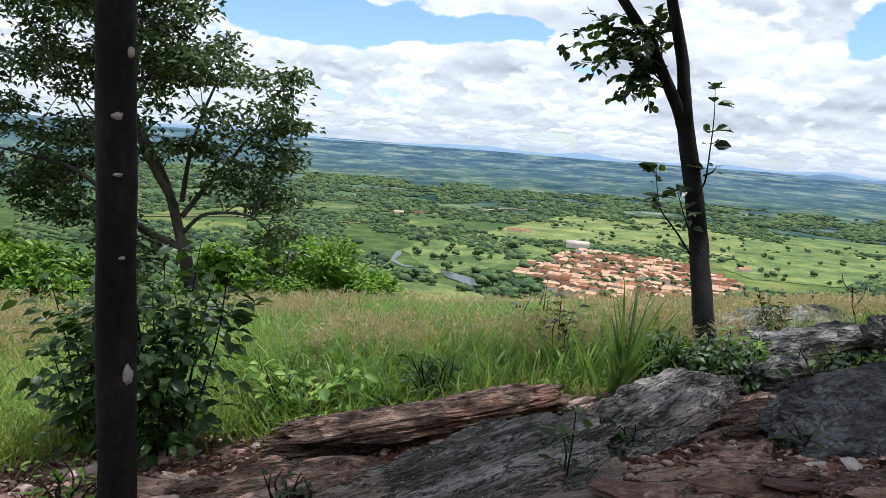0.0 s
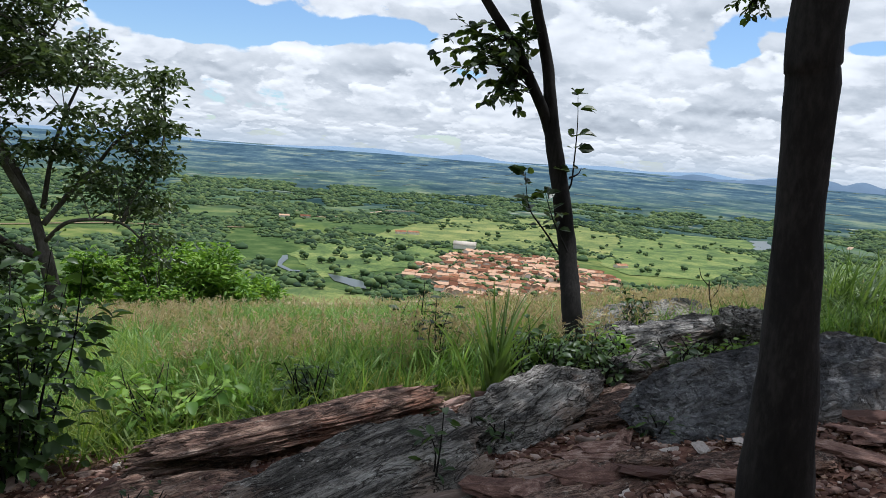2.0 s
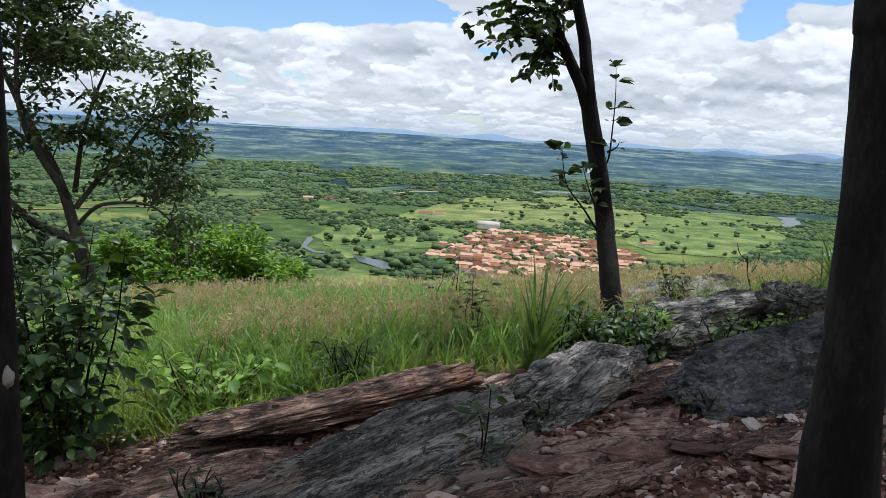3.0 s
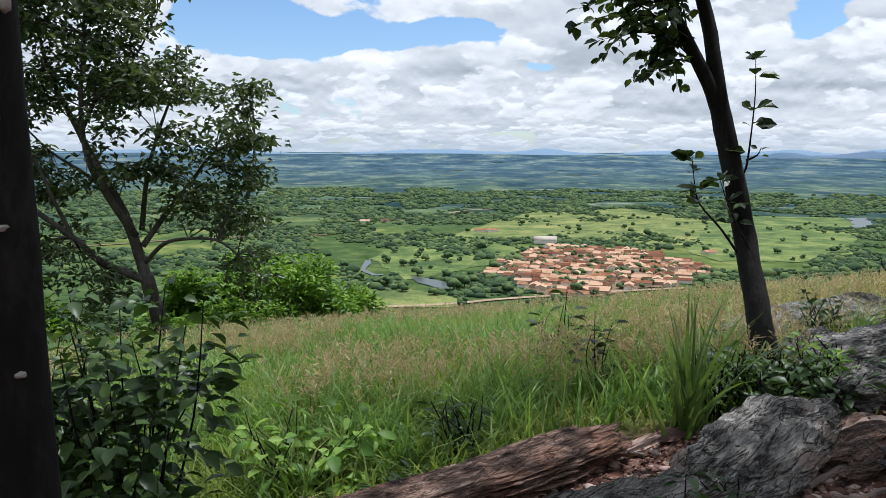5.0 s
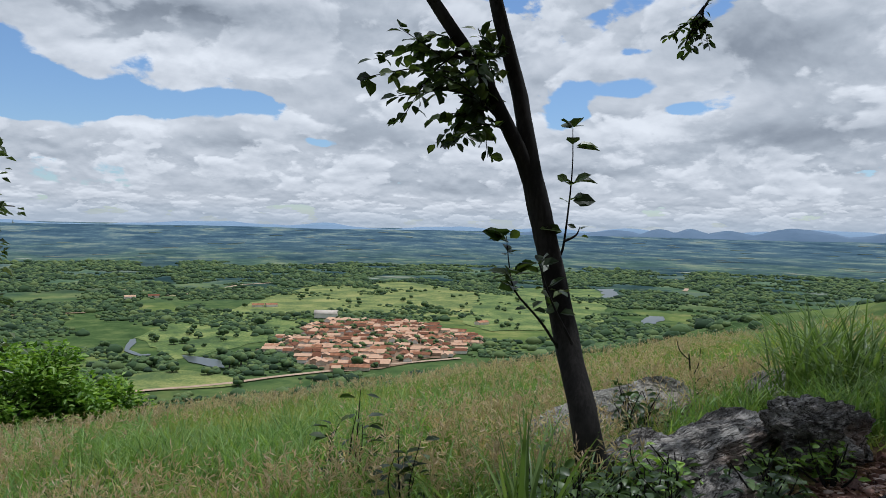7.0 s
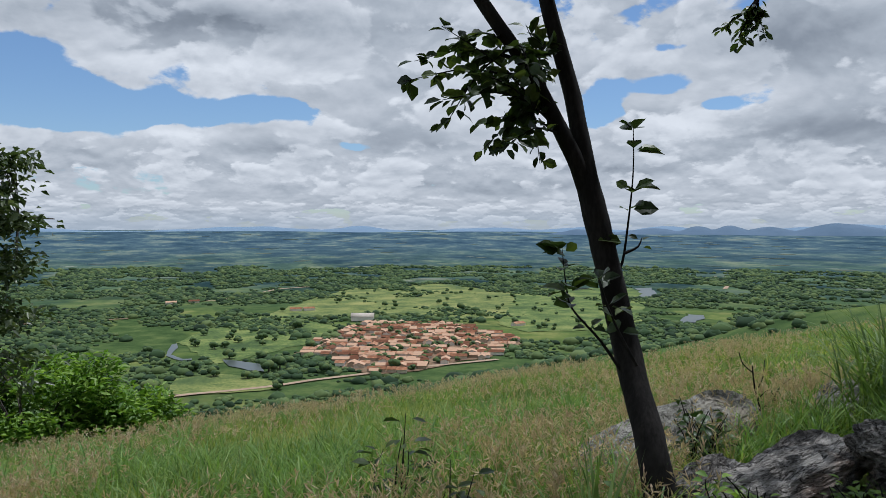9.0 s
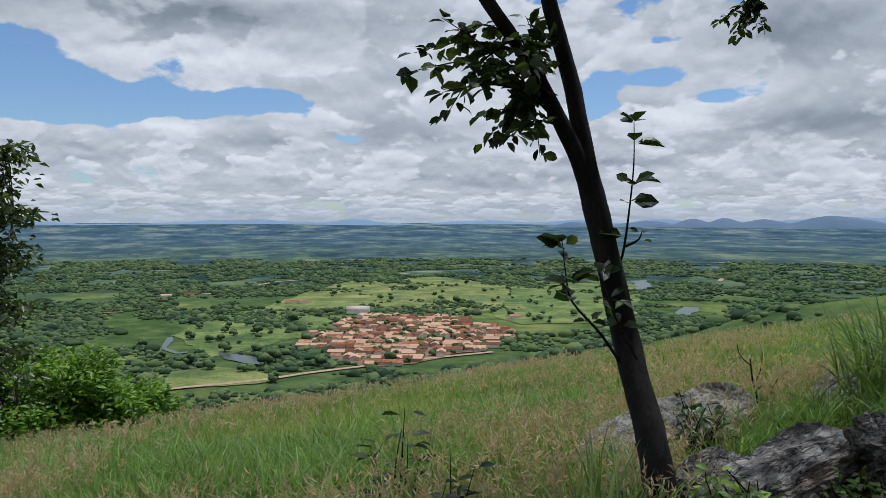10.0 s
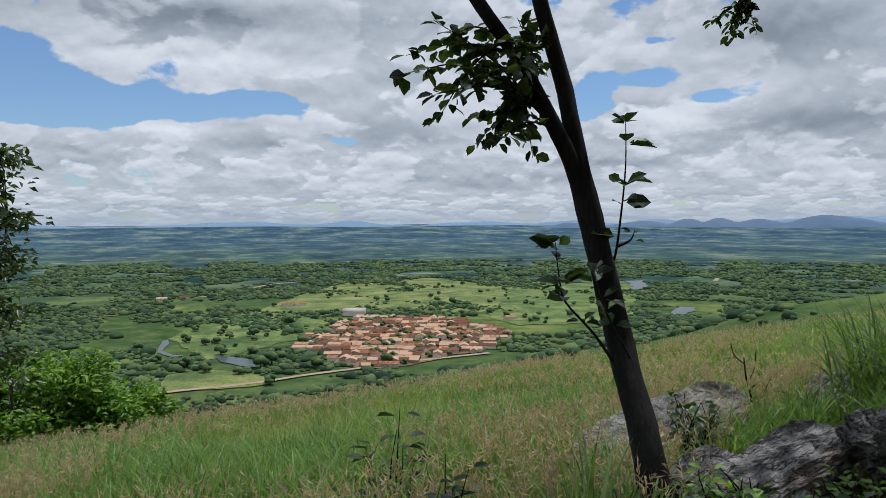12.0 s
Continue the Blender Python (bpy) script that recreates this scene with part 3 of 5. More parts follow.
# ---- woods and bushes on the plain ----
def lump_template(sub, seed):
    bm = bmesh.new()
    bmesh.ops.create_icosphere(bm, subdivisions=sub, radius=1.0)
    for v in bm.verts:
        k = 1.0 + 0.5 * wobble(v.co + Vector((seed, 0, 0)), 2.3, 3)
        v.co = Vector((v.co.x * k, v.co.y * k, max(v.co.z * k, -0.35)))
    bm.verts.ensure_lookup_table()
    v = np.array([tuple(q.co) for q in bm.verts])
    f = np.array([[q.index for q in t.verts] for t in bm.faces])
    bm.free()
    return v, f


def scatter(templates, place, size, tall, turn):
    V, F, off = [], [], 0
    which = rng.integers(0, len(templates), len(place))
    for k, (tv, tf) in enumerate(templates):
        p = place[which == k]
        s, hgt, t = size[which == k], tall[which == k], turn[which == k]
        c, sn = np.cos(t)[:, None], np.sin(t)[:, None]
        x = (tv[None, :, 0] * c - tv[None, :, 1] * sn) * s[:, None] + p[:, None, 0]
        y = (tv[None, :, 0] * sn + tv[None, :, 1] * c) * s[:, None] + p[:, None, 1]
        z = tv[None, :, 2] * hgt[:, None] + p[:, None, 2]
        V.append(np.stack([x, y, z], -1).reshape(-1, 3))
        F.append((tf[None] + (np.arange(len(p)) * len(tv))[:, None, None] + off).reshape(-1, 3))
        off += len(p) * len(tv)
    return np.concatenate(V), np.concatenate(F)


def build_woods():
    n = 120000
    az = np.radians(rng.uniform(-30, 56, n))
    r = np.sqrt(rng.uniform(230**2, 2300**2, n))
    x, y = r * np.sin(az), r * np.cos(az)
    clump = np.array([wobble((a, b * 0.7, 0), 0.008, 5) for a, b in zip(x, y)])
    pasture = inside(x, y, PAST_A) | inside(x, y, PAST_B) | inside(x, y, PAST_C) | inside(x, y, PAST_Y)
    keep = clump > np.where(pasture, rng.uniform(0.12, 0.75, n), rng.uniform(-0.20, 0.16, n))
    keep &= ~inside(x, y, TOWN)
    keep &= ~((np.abs(y - (571 + 0.3 * np.maximum(x, 0))) < 13) & (x > -110) & (x < 250))
    for poly in ([(-55, 705), (-55, 835), (-38, 835), (-20, 735), (-20, 705)], [(-6, 635), (-6, 712), (38, 680), (38, 635)], [(680, 1130), (680, 1350), (845, 1350), (780, 1200)], [(555, 815), (560, 910), (650, 910), (640, 820)]):
        keep &= ~inside(x, y, poly)
    x, y, clump = x[keep], y[keep], clump[keep]
    z = height(x, y)
    s = rng.uniform(1.2, 3.7, len(x)) * (0.72 + 0.0004 * np.hypot(x, y)) * np.where(rng.uniform(0, 1, len(x)) < 0.14, rng.uniform(1.4, 2.1, len(x)), 1.0)
    tall = s * rng.uniform(0.55, 0.9, len(x))
    turn = rng.uniform(0, 6.3, len(x))
    far = np.hypot(x, y) > 1000
    for name, sub, pick in (("woodland", 2, ~far), ("woodland_far", 1, far)):
        tpl = [lump_template(sub, k * 3.3) for k in range(5)]
        v, f = scatter(tpl, np.stack([x, y, z + 0.2 * s], 1)[pick], s[pick], tall[pick], turn[pick])
        tagged(mesh_ob(name, v, f, M_WOODLAND, smooth=True), "dark green scrub woodland covering the plain", "woods", kind="stuff")


build_woods()


def build_far_woods():
    """Pale clearings on the far plain."""
    tpl = [lump_template(1, 90 + k * 3.3) for k in range(4)]
    for name, n, r0, mat, size, tall, label, cat in (("far_clearings", 330, 1700, M_CLEAR, (14, 46), 0.04, "pale cleared fields on the distant plain", "fields"),):
        az = np.radians(rng.uniform(-32, 58, n))
        r = rng.uniform(r0, 4700, n)
        x, y = r * np.sin(az), r * np.cos(az)
        clump = np.array([wobble((a * 0.35, b, 5), 0.0022, 5) for a, b in zip(x, y)])
        keep = clump > -0.6
        x, y = x[keep], y[keep]
        s = rng.uniform(*size, len(x))
        v, f = scatter(tpl, np.stack([x, y, height(x, y) - 0.02 * s], 1), s, s * tall, np.where(rng.uniform(0, 1, len(x)) < 0.5, 0.0, math.pi))
        c = np.stack([x, y], 1)
        tagged(mesh_ob(name, v, f, mat, smooth=True), label, cat, kind="stuff")


build_far_woods()


def plain_tree_parts(tree, seed):
    """A round field tree: trunk and lumpy crown."""
    r = random.Random(seed)
    bm = bmesh.new()
    bmesh.ops.create_cone(bm, segments=7, radius1=0.5, radius2=0.3, depth=3.4, matrix=Matrix.Translation((0, 0, 1.7)), cap_ends=True)
    part("trunk", bm, M_BARK_GREY, tree)
    bm = bmesh.new()
    for k in range(9):
        a = r.uniform(0, 6.28)
        d = 0 if k == 0 else r.uniform(1.5, 3.6)
        rad = 3.2 if k == 0 else r.uniform(1.6, 2.7)
        m = Matrix.Translation((d * math.cos(a), d * math.sin(a), 4.6 + r.uniform(-1.2, 1.8))) @ Matrix.Diagonal((rad, rad, rad * 0.8, 1))
        got = bmesh.ops.create_icosphere(bm, subdivisions=2, radius=1.0, matrix=m)
        for v in got["verts"]:
            v.co += 0.5 * Vector((wobble(v.co, 0.9), wobble(v.co + Vector((7, 0, 0)), 0.9), wobble(v.co + Vector((0, 9, 0)), 0.9)))
    part("crown", bm, M_WOODLAND, tree, smooth=True)


FIELD_TREES = [(39, 818, 1.3), (-27, 795, 1.0), (6, 837, 1.0), (-8, 630, 1.1), (18, 613, 1.0), (36, 637, 1.5), (46, 650, 1.5), (84, 902, 1.3), (1, 779, 1.0), (-25, 661, 1.2),
               (38, 568, 1.0), (5, 712, 1.2), (84, 750, 1.3), (81, 623, 1.2), (140, 622, 1.2), (-69, 755, 1.1), (-34, 658, 1.1), (-49, 689, 1.0), (-21, 876, 1.0), (339, 1057, 1.2), (56, 668, 1.2), (34, 697, 1.2)]
tree0 = thing("tree", (0, 0, 0), "round dark green tree standing in the pasture", "tree", "trees in the pastures")
plain_tree_parts(tree0, 3)
for k, (x, y, s) in enumerate(FIELD_TREES):
    t = tree0 if k == 0 else copy_thing(tree0, Matrix())
    t.matrix_basis = pose(x, y, h1(x, y), 0, 0, 47 * k) @ Matrix.Diagonal((s, s, s * (0.9 + 0.05 * (k % 4)), 1))
r_tree = random.Random(5)
for poly, count in ((PAST_A, 14), (PAST_B, 34), (PAST_C, 40)):
    xs, ys = [p[0] for p in poly], [p[1] for p in poly]
    made = 0
    while made < count:
        x, y = r_tree.uniform(min(xs), max(xs)), r_tree.uniform(min(ys), max(ys))
        if inside(np.array([x]), np.array([y]), poly)[0]:
            s = r_tree.uniform(0.45, 1.0)
            t = copy_thing(tree0, Matrix())
            t.matrix_basis = pose(x, y, h1(x, y), 0, 0, r_tree.uniform(0, 360)) @ Matrix.Diagonal((s, s, s, 1))
            made += 1


# ---- the town ----
def house_meshes(w, d, eave, rise):
    bm = bmesh.new()
    c = [(-w / 2, -d / 2), (w / 2, -d / 2), (w / 2, d / 2), (-w / 2, d / 2)]
    lo, up = [bm.verts.new((x, y, 0)) for x, y in c], [bm.verts.new((x, y, eave)) for x, y in c]
    g0, g1 = bm.verts.new((-w / 2, 0, eave + rise)), bm.verts.new((w / 2, 0, eave + rise))
    for k in range(4):
        bm.faces.new((lo[k], lo[(k + 1) % 4], up[(k + 1) % 4], up[k]))
    bm.faces.new((up[3], up[0], g0))
    bm.faces.new((up[1], up[2], g1))
    walls = bpy.data.meshes.new("wall")
    bm.to_mesh(walls)
    bm.free()
    walls.materials.append(M_WALL)
    bm = bmesh.new()
    o, t = 0.5, 0.18
    ring = []
    for x in (-w / 2 - o, w / 2 + o):
        for y, z in ((-d / 2 - o, eave - o * 2 * rise / d), (0, eave + rise), (d / 2 + o, eave - o * 2 * rise / d)):
            ring.append((bm.verts.new((x, y, z + 0.02)), bm.verts.new((x, y, z + t))))
    (a, A), (b, B), (c2, C), (d2, D), (e, E), (f, F) = ring
    for q in ((A, D, E, B), (B, E, F, C), (a, b, e, d2), (b, c2, f, e), (a, d2, D, A), (c2, C, F, f), (a, A, B, b), (b, B, C, c2), (d2, e, E, D), (e, f, F, E)):
        bm.faces.new(q)
    roof = bpy.data.meshes.new("roof")
    bm.to_mesh(roof)
    bm.free()
    roof.materials.append(M_ROOF)
    return walls, roof


def build_town():
    r = random.Random(11)
    kinds = [house_meshes(w, d, 3.0, 1.6) for w, d in ((9, 7), (12, 8), (8, 9), (15, 8), (7, 6))]
    ux, uy = Vector((0.93, -0.36)), Vector((0.36, 0.93))
    base = Vector((180, 760))
    n = 0
    for row in range(-16, 17):
        u = -190.0 + r.uniform(0, 8)
        while u < 190:
            k = r.randrange(5)
            w = (9, 12, 8, 15, 7)[k]
            p = base + ux * (u + w / 2) + uy * (row * 13.0 + (2.6 if row % 2 else -2.2) + r.uniform(-0.8, 0.8))
            u += w + r.uniform(0.6, 2.0) + (9 if r.random() < 0.12 else 0)
            if not inside(np.array([p.x]), np.array([p.y]), TOWN)[0] or r.random() < 0.20 or n > 420:
                continue
            ob = thing("house", (p.x, p.y, PLAIN + 0.6), "small town house with a clay tile roof", "house", "houses of the town")
            ob.rotation_euler = (0, 0, math.atan2(ux.y, ux.x) + r.choice((0, 0, math.pi / 2)) + r.uniform(-0.05, 0.05))
            for nm, me in zip(("wall", "roof"), kinds[k]):
                c = new(nm, me)
                c.parent = ob
            n += 1
    # trees between the houses
    for k in range(210):
        while True:
            x, y = r.uniform(66, 303), r.uniform(604, 925)
            if inside(np.array([x]), np.array([y]), TOWN)[0]:
                break
        s = r.uniform(0.4, 0.85)
        t = copy_thing(tree0, Matrix())
        t["label"], t["group"] = "dark green yard tree between town houses", "trees in the town"
        t.matrix_basis = pose(x, y, PLAIN, 0, 0, r.uniform(0, 360)) @ Matrix.Diagonal((s, s, s, 1))


build_town()


def build_hall():
    ob = thing("sports_hall", (174, 962, PLAIN + 0.6), "large hall with a pale curved metal roof", "hall")
    ob.rotation_euler = (0, 0, radians(-14))
    w, d, n = 30.0, 18.0, 10
    bm = bmesh.new()
    rows = []
    for k in range(n + 1):
        a = math.pi * k / n
        y, z = -d / 2 * math.cos(a), 5.0 + 4.2 * math.sin(a)
        rows.append([bm.verts.new((x, y, zz)) for x in (-w / 2, w / 2) for zz in (z, z + 0.25)])
    for a, b in zip(rows, rows[1:]):
        for q in ((a[1], a[3], b[3], b[1]), (a[0], b[0], b[2], a[2]), (a[0], a[1], b[1], b[0]), (a[2], b[2], b[3], a[3])):
            bm.faces.new(q)
    part("roof", bm, M_SHEET, ob, "pale barrel-vaulted metal roof", True)
    bm = bmesh.new()
    bmesh.ops.create_cube(bm, size=1.0, matrix=Matrix.Translation((0, 0, 2.5)) @ Matrix.Diagonal((w - 1, d - 0.6, 5.0, 1)))
    part("wall", bm, M_WALL, ob)
    wm, rm = house_meshes(16, 9, 3.2, 1.8)
    for x, y, turn, lab in ((-79, 1250, 10, "farmhouse with a red tile roof"), (-45, 1262, 4, "farmhouse with a red tile roof"), (101, 1102, 0, "white farmhouse among trees"), (120, 1104, 8, "white farmhouse among trees"), (350, 860, 20, "low white shed in the fields")):
        o = thing("farmhouse", (x, y, PLAIN + 0.4), lab, "house")
        o.rotation_euler = (0, 0, radians(turn))
        for nm, me in (("wall", wm), ("roof", rm)):
            c = new(nm, me)
            c.parent = o


build_hall()


# ---- rocks ----
def rock(name, place, size, turn, seed, mat, label, strata=0.0, rough=0.16, square=3.2, tilt=(0, 0), n=15):
    """A weathered block: a rounded box with broken faces and, where wanted, split layers."""
    V, F, index = [], [], {}
    def vid(p):
        key = tuple(round(c, 5) for c in p)
        if key not in index:
            index[key] = len(V)
            V.append(p)
        return index[key]
    for axis in range(3):
        for sgn in (-1, 1):
            for i in range(n):
                for j in range(n):
                    q = []
                    for a, b in ((i, j), (i + 1, j), (i + 1, j + 1), (i, j + 1)):
                        c = [0, 0, 0]
                        c[axis] = sgn
                        c[(axis + 1) % 3], c[(axis + 2) % 3] = 2 * a / n - 1, 2 * b / n - 1
                        q.append(vid(tuple(c)))
                    F.append(q if sgn > 0 else q[::-1])
    out = []
    for p in V:
        v = Vector(p)
        k = (abs(v.x) ** square + abs(v.y) ** square + abs(v.z) ** square) ** (1 / square)
        v = v / k
        s = Vector((seed * 7.3, seed * 3.1, seed * 1.7))
        big = Vector((wobble(v + s, 0.9), wobble(v + s + Vector((9, 0, 0)), 0.9), wobble(v + s + Vector((0, 9, 0)), 0.9)))
        v = v + big * rough * 1.5
        cell = noise.cell(v * 2.4 + s)
        v = v * (1 + rough * 0.35 * (cell - 0.5)) + v * rough * 0.5 * wobble(v + s, 3.5)
        if strata:
            lay = v.z * 5 + 0.8 * wobble(v + s, 1.2)
            v.x *= 1 + strata * 0.12 * (math.floor(lay) % 3 - 1)
            v.y *= 1 + strata * 0.10 * ((math.floor(lay) + 1) % 3 - 1)
            v.z += strata * 0.05 * wobble(Vector((v.x * 1.2, v.y * 6, seed)), 1.5)
        q = Vector((v.x * size[0] / 2, v.y * size[1] / 2, v.z * size[2] / 2))
        f = Vector((q.x * 2.6, q.y * 6.5, q.z * 9.0)) + s
        crag = (0.5 - abs(noise.noise(f))) * 0.6 + (0.5 - abs(noise.noise(f * 2.3))) * 0.35 + 0.3 * (noise.cell(f * 1.3) - 0.5)
        groove = 0.5 - abs(noise.noise(Vector((q.x * 1.1, q.y * 15.0 + 0.6 * noise.noise(f * 0.5), q.z * 4.0)) + s))
        amp = 0.11 * min(size[2], 0.4)
        crag += 0.7 * (groove - 0.25)
        q += Vector((v.x * 0.5, v.y * 0.7, v.z)).normalized() * amp * (crag * 1.6 - 0.3)
        out.append(tuple(q))
    ob = mesh_ob(name, out, F, mat)
    ob.matrix_basis = pose(*place, tilt[0], tilt[1], turn)
    return tagged(ob, label, "rock")


def layered_rock(name, place, size, turn, seed, mat, label, tilt=(0, 0), layers=3, n=16, spread=0.10, under=0.0):
    """A rock of split layers lying on one another, each a piece of its own."""
    q = random.Random(seed)
    ob = thing(name, place, label, "rock")
    ob.matrix_basis = pose(*place, tilt[0], tilt[1], turn)
    t = size[2] / layers
    for k in range(layers):
        share = 1.0 - 0.10 * abs(k - layers * 0.35) * q.uniform(0.5, 1.4)
        o = rock("layer", (q.uniform(-1, 1) * spread * size[0] * 0.5, q.uniform(-1, 1) * spread * size[1] * 0.6 + under * (layers - 1 - k), t * (k + 0.5) - size[2] / 2), (size[0] * share, size[1] * share * q.uniform(0.88, 1.05), t * 1.45), q.uniform(-3, 3), seed * 5 + k, mat, "", 0.5, 0.15, 3.4, (q.uniform(-2, 2), q.uniform(-1.5, 1.5)), n)
        for key in ("label", "category"):
            if key in o:
                del o[key]
        o.parent = ob
    return ob


layered_rock("rock_slab", (0.20, 3.78, -0.41), (1.75, 0.80, 0.26), 19, 1, M_ROCK, "long grey rock slab with weathered parallel grooves", (20, -13), 3, 40, 0.14)
layered_rock("rock_slab", (1.50, 4.74, -0.20), (1.28, 0.55, 0.26), 40, 2, M_ROCK, "grey rock slab with a broken reddish end", (24, -10), 2, 36)
rock("boulder", (3.14, 4.46, 0.06), (2.0, 0.80, 0.34), 6, 3, M_ROCK_DARK, "large dark boulder speckled with pale lichen", 0.15, 0.09, 3.6, (38, -9), 36)
layered_rock("rock_ledge", (-0.02, 4.85, -0.42), (2.05, 0.42, 0.29), 25, 4, M_ROCK_BROWN, "brown layered rock ledge with a dark overhang", (0, -3), 3, 34, 0.06, 0.09)
layered_rock("rock_ledge", (3.12, 6.38, -0.08), (1.15, 0.42, 0.26), 16, 5, M_ROCK, "low grey rock ledge under small shrubs", (14, -8), 2, 18)
rock("boulder", (4.05, 6.26, 0.05), (0.74, 0.52, 0.46), 10, 6, M_ROCK, "jagged grey boulder with deep cracks", 0.4, 0.26, 3.0, (8, 0), 28)
rock("boulder", (2.85, 6.62, -0.12), (0.62, 0.4, 0.26), 24, 7, M_ROCK, "pale cracked boulder between grass tufts", 0.4, 0.16, 3.6, (10, -10), 16)
rock("boulder", (3.62, 6.62, -0.02), (0.9, 0.5, 0.30), 24, 17, M_ROCK, "grey boulder with a flat cracked top", 0.4, 0.16, 3.4, (12, -6), 16)
rock("bedrock_slab", (3.8, 8.5, -0.37), (2.9, 0.75, 0.40), 26, 8, M_ROCK_PALE, "pale flat bedrock slab among the grass", 0.2, 0.10, 3.0, (8, -3), 18)
rock("bedrock_slab", (6.1, 8.8, -0.32), (1.5, 0.7, 0.40), 32, 9, M_ROCK_PALE, "pale flat bedrock slab among the grass", 0.2, 0.10, 3.0, (8, -3), 14)
layered_rock("rock", (-0.72, 4.15, -0.52), (0.9, 0.34, 0.13), 20, 10, M_ROCK_BROWN, "flat brown rock slices on the soil", (6, -3), 2, 12)
layered_rock("rock", (2.05, 4.76, -0.17), (0.42, 0.14, 0.10), 18, 11, M_ROCK_BROWN, "reddish brown rock slices between boulders", (5, -5), 2, 12)
layered_rock("rock", (2.72, 5.66, -0.10), (0.70, 0.32, 0.24), 25, 12, M_ROCK, "grey rock with a rough top among shrubs", (5, -5), 2, 12)
layered_rock("rock", (2.28, 5.02, -0.16), (0.5, 0.2, 0.08), 26, 18, M_ROCK_BROWN, "thin reddish rock slices on the soil", (4, -5), 2, 10)
layered_rock("rock", (1.10, 3.60, -0.28), (0.85, 0.22, 0.10), 16, 14, M_ROCK_BROWN, "thin brown rock slivers on the ground", (4, -5), 2, 12)
layered_rock("rock", (1.75, 3.50, -0.22), (0.75, 0.36, 0.12), 28, 15, M_ROCK_BROWN, "flat grey-brown rock on the ground", (6, -5), 2, 12)
layered_rock("rock", (2.45, 3.75, -0.12), (0.5, 0.3, 0.10), 10, 16, M_ROCK_BROWN, "flat grey-brown rock on the ground", (6, -5), 2, 10)
layered_rock("rock", (-1.05, 3.85, -0.55), (0.7, 0.24, 0.08), 14, 19, M_ROCK_BROWN, "flat brown rock slices on the soil", (6, -3), 2, 10)
rock("rock", (0.98, 3.86, -0.22), (0.15, 0.12, 0.11), 40, 20, M_STONE, "rusty red angular rock on the soil", 0.3, 0.2, 2.8, (0, 0), 8)
rock("rock", (-0.42, 4.05, -0.43), (0.26, 0.13, 0.09), 20, 21, M_STONE, "rusty red angular rock on the soil", 0.3, 0.2, 2.8, (0, 0), 8)

for k, (x, y, w, d, turn) in enumerate(((1.98, 4.55, 0.46, 0.15, 16), (2.14, 4.72, 0.50, 0.17, 20), (2.02, 4.92, 0.40, 0.16, 24), (2.36, 5.22, 0.44, 0.20, 30), (1.32, 3.86, 0.62, 0.20, 18), (1.55, 3.72, 0.55, 0.18, 26), (1.92, 3.84, 0.46, 0.22, 8),
                                     (2.16, 3.62, 0.50, 0.24, 22), (1.25, 3.40, 0.72, 0.24, 20), (0.75, 3.38, 0.60, 0.16, 12), (-0.55, 3.95, 0.50, 0.18, 24), (-1.25, 4.05, 0.55, 0.22, 18), (-0.98, 4.30, 0.42, 0.18, 30), (2.75, 3.55, 0.50, 0.26, 16))):
    layered_rock("rock", (x, y, h1(x, y) + 0.03), (w * 0.72, d * 0.78, 0.085), turn, 60 + k, M_ROCK_BROWN, "flat reddish rock slices lying on the soil", (6, -6), 2, 10)

stone_meshes = []
for k in range(8):
    o = rock("stone", (0, 0, -50), (1.0, 0.75, 0.5), 0, 30 + k, M_STONE if k < 6 else M_QUARTZ, "x", 0.3, 0.3, 2.6, (0, 0), 4)
    stone_meshes.append(o.data)
    bpy.data.objects.remove(o)
r_st = random.Random(21)
for k in range(298):
    x, y = r_st.uniform(-2.6, 4.6), r_st.uniform(2.6, 5.3)
    y += 0.16 * x
    s = r_st.choice((0.05, 0.07, 0.09, 0.12, 0.15, 0.20, 0.26, 0.34)) * r_st.uniform(0.8, 1.2)
    kind = r_st.randrange(8) if r_st.random() < 0.6 else r_st.randrange(6)
    s = min(s, 0.11) if kind > 5 else s
    o = new("stone", stone_meshes[kind])
    o.matrix_basis = pose(x, y, h1(x, y) + 0.08 * s, r_st.uniform(-12, 18), r_st.uniform(-15, 8), r_st.gauss(20, 28)) @ Matrix.Diagonal((s * 1.35, s * 0.7, s * 0.42, 1))
    tagged(o, "small reddish stone lying on the soil" if kind < 6 else "small pale stone lying on the soil", "stone", "stones on the soil")

for x, y, s in ((2.36, 3.97, 0.15), (2.22, 4.02, 0.08), (0.86, 3.62, 0.09), (0.95, 3.66, 0.07), (1.95, 4.02, 0.10), (2.62, 4.0, 0.12)):
    o = new("stone", stone_meshes[6])
    o.matrix_basis = pose(x, y, h1(x, y) + 0.16 * s, 8, -6, 25 + 400 * s) @ Matrix.Diagonal((s * 1.2, s * 0.8, s * 0.6, 1))
    tagged(o, "pale quartz stone lying on the red soil", "stone", "stones on the soil")


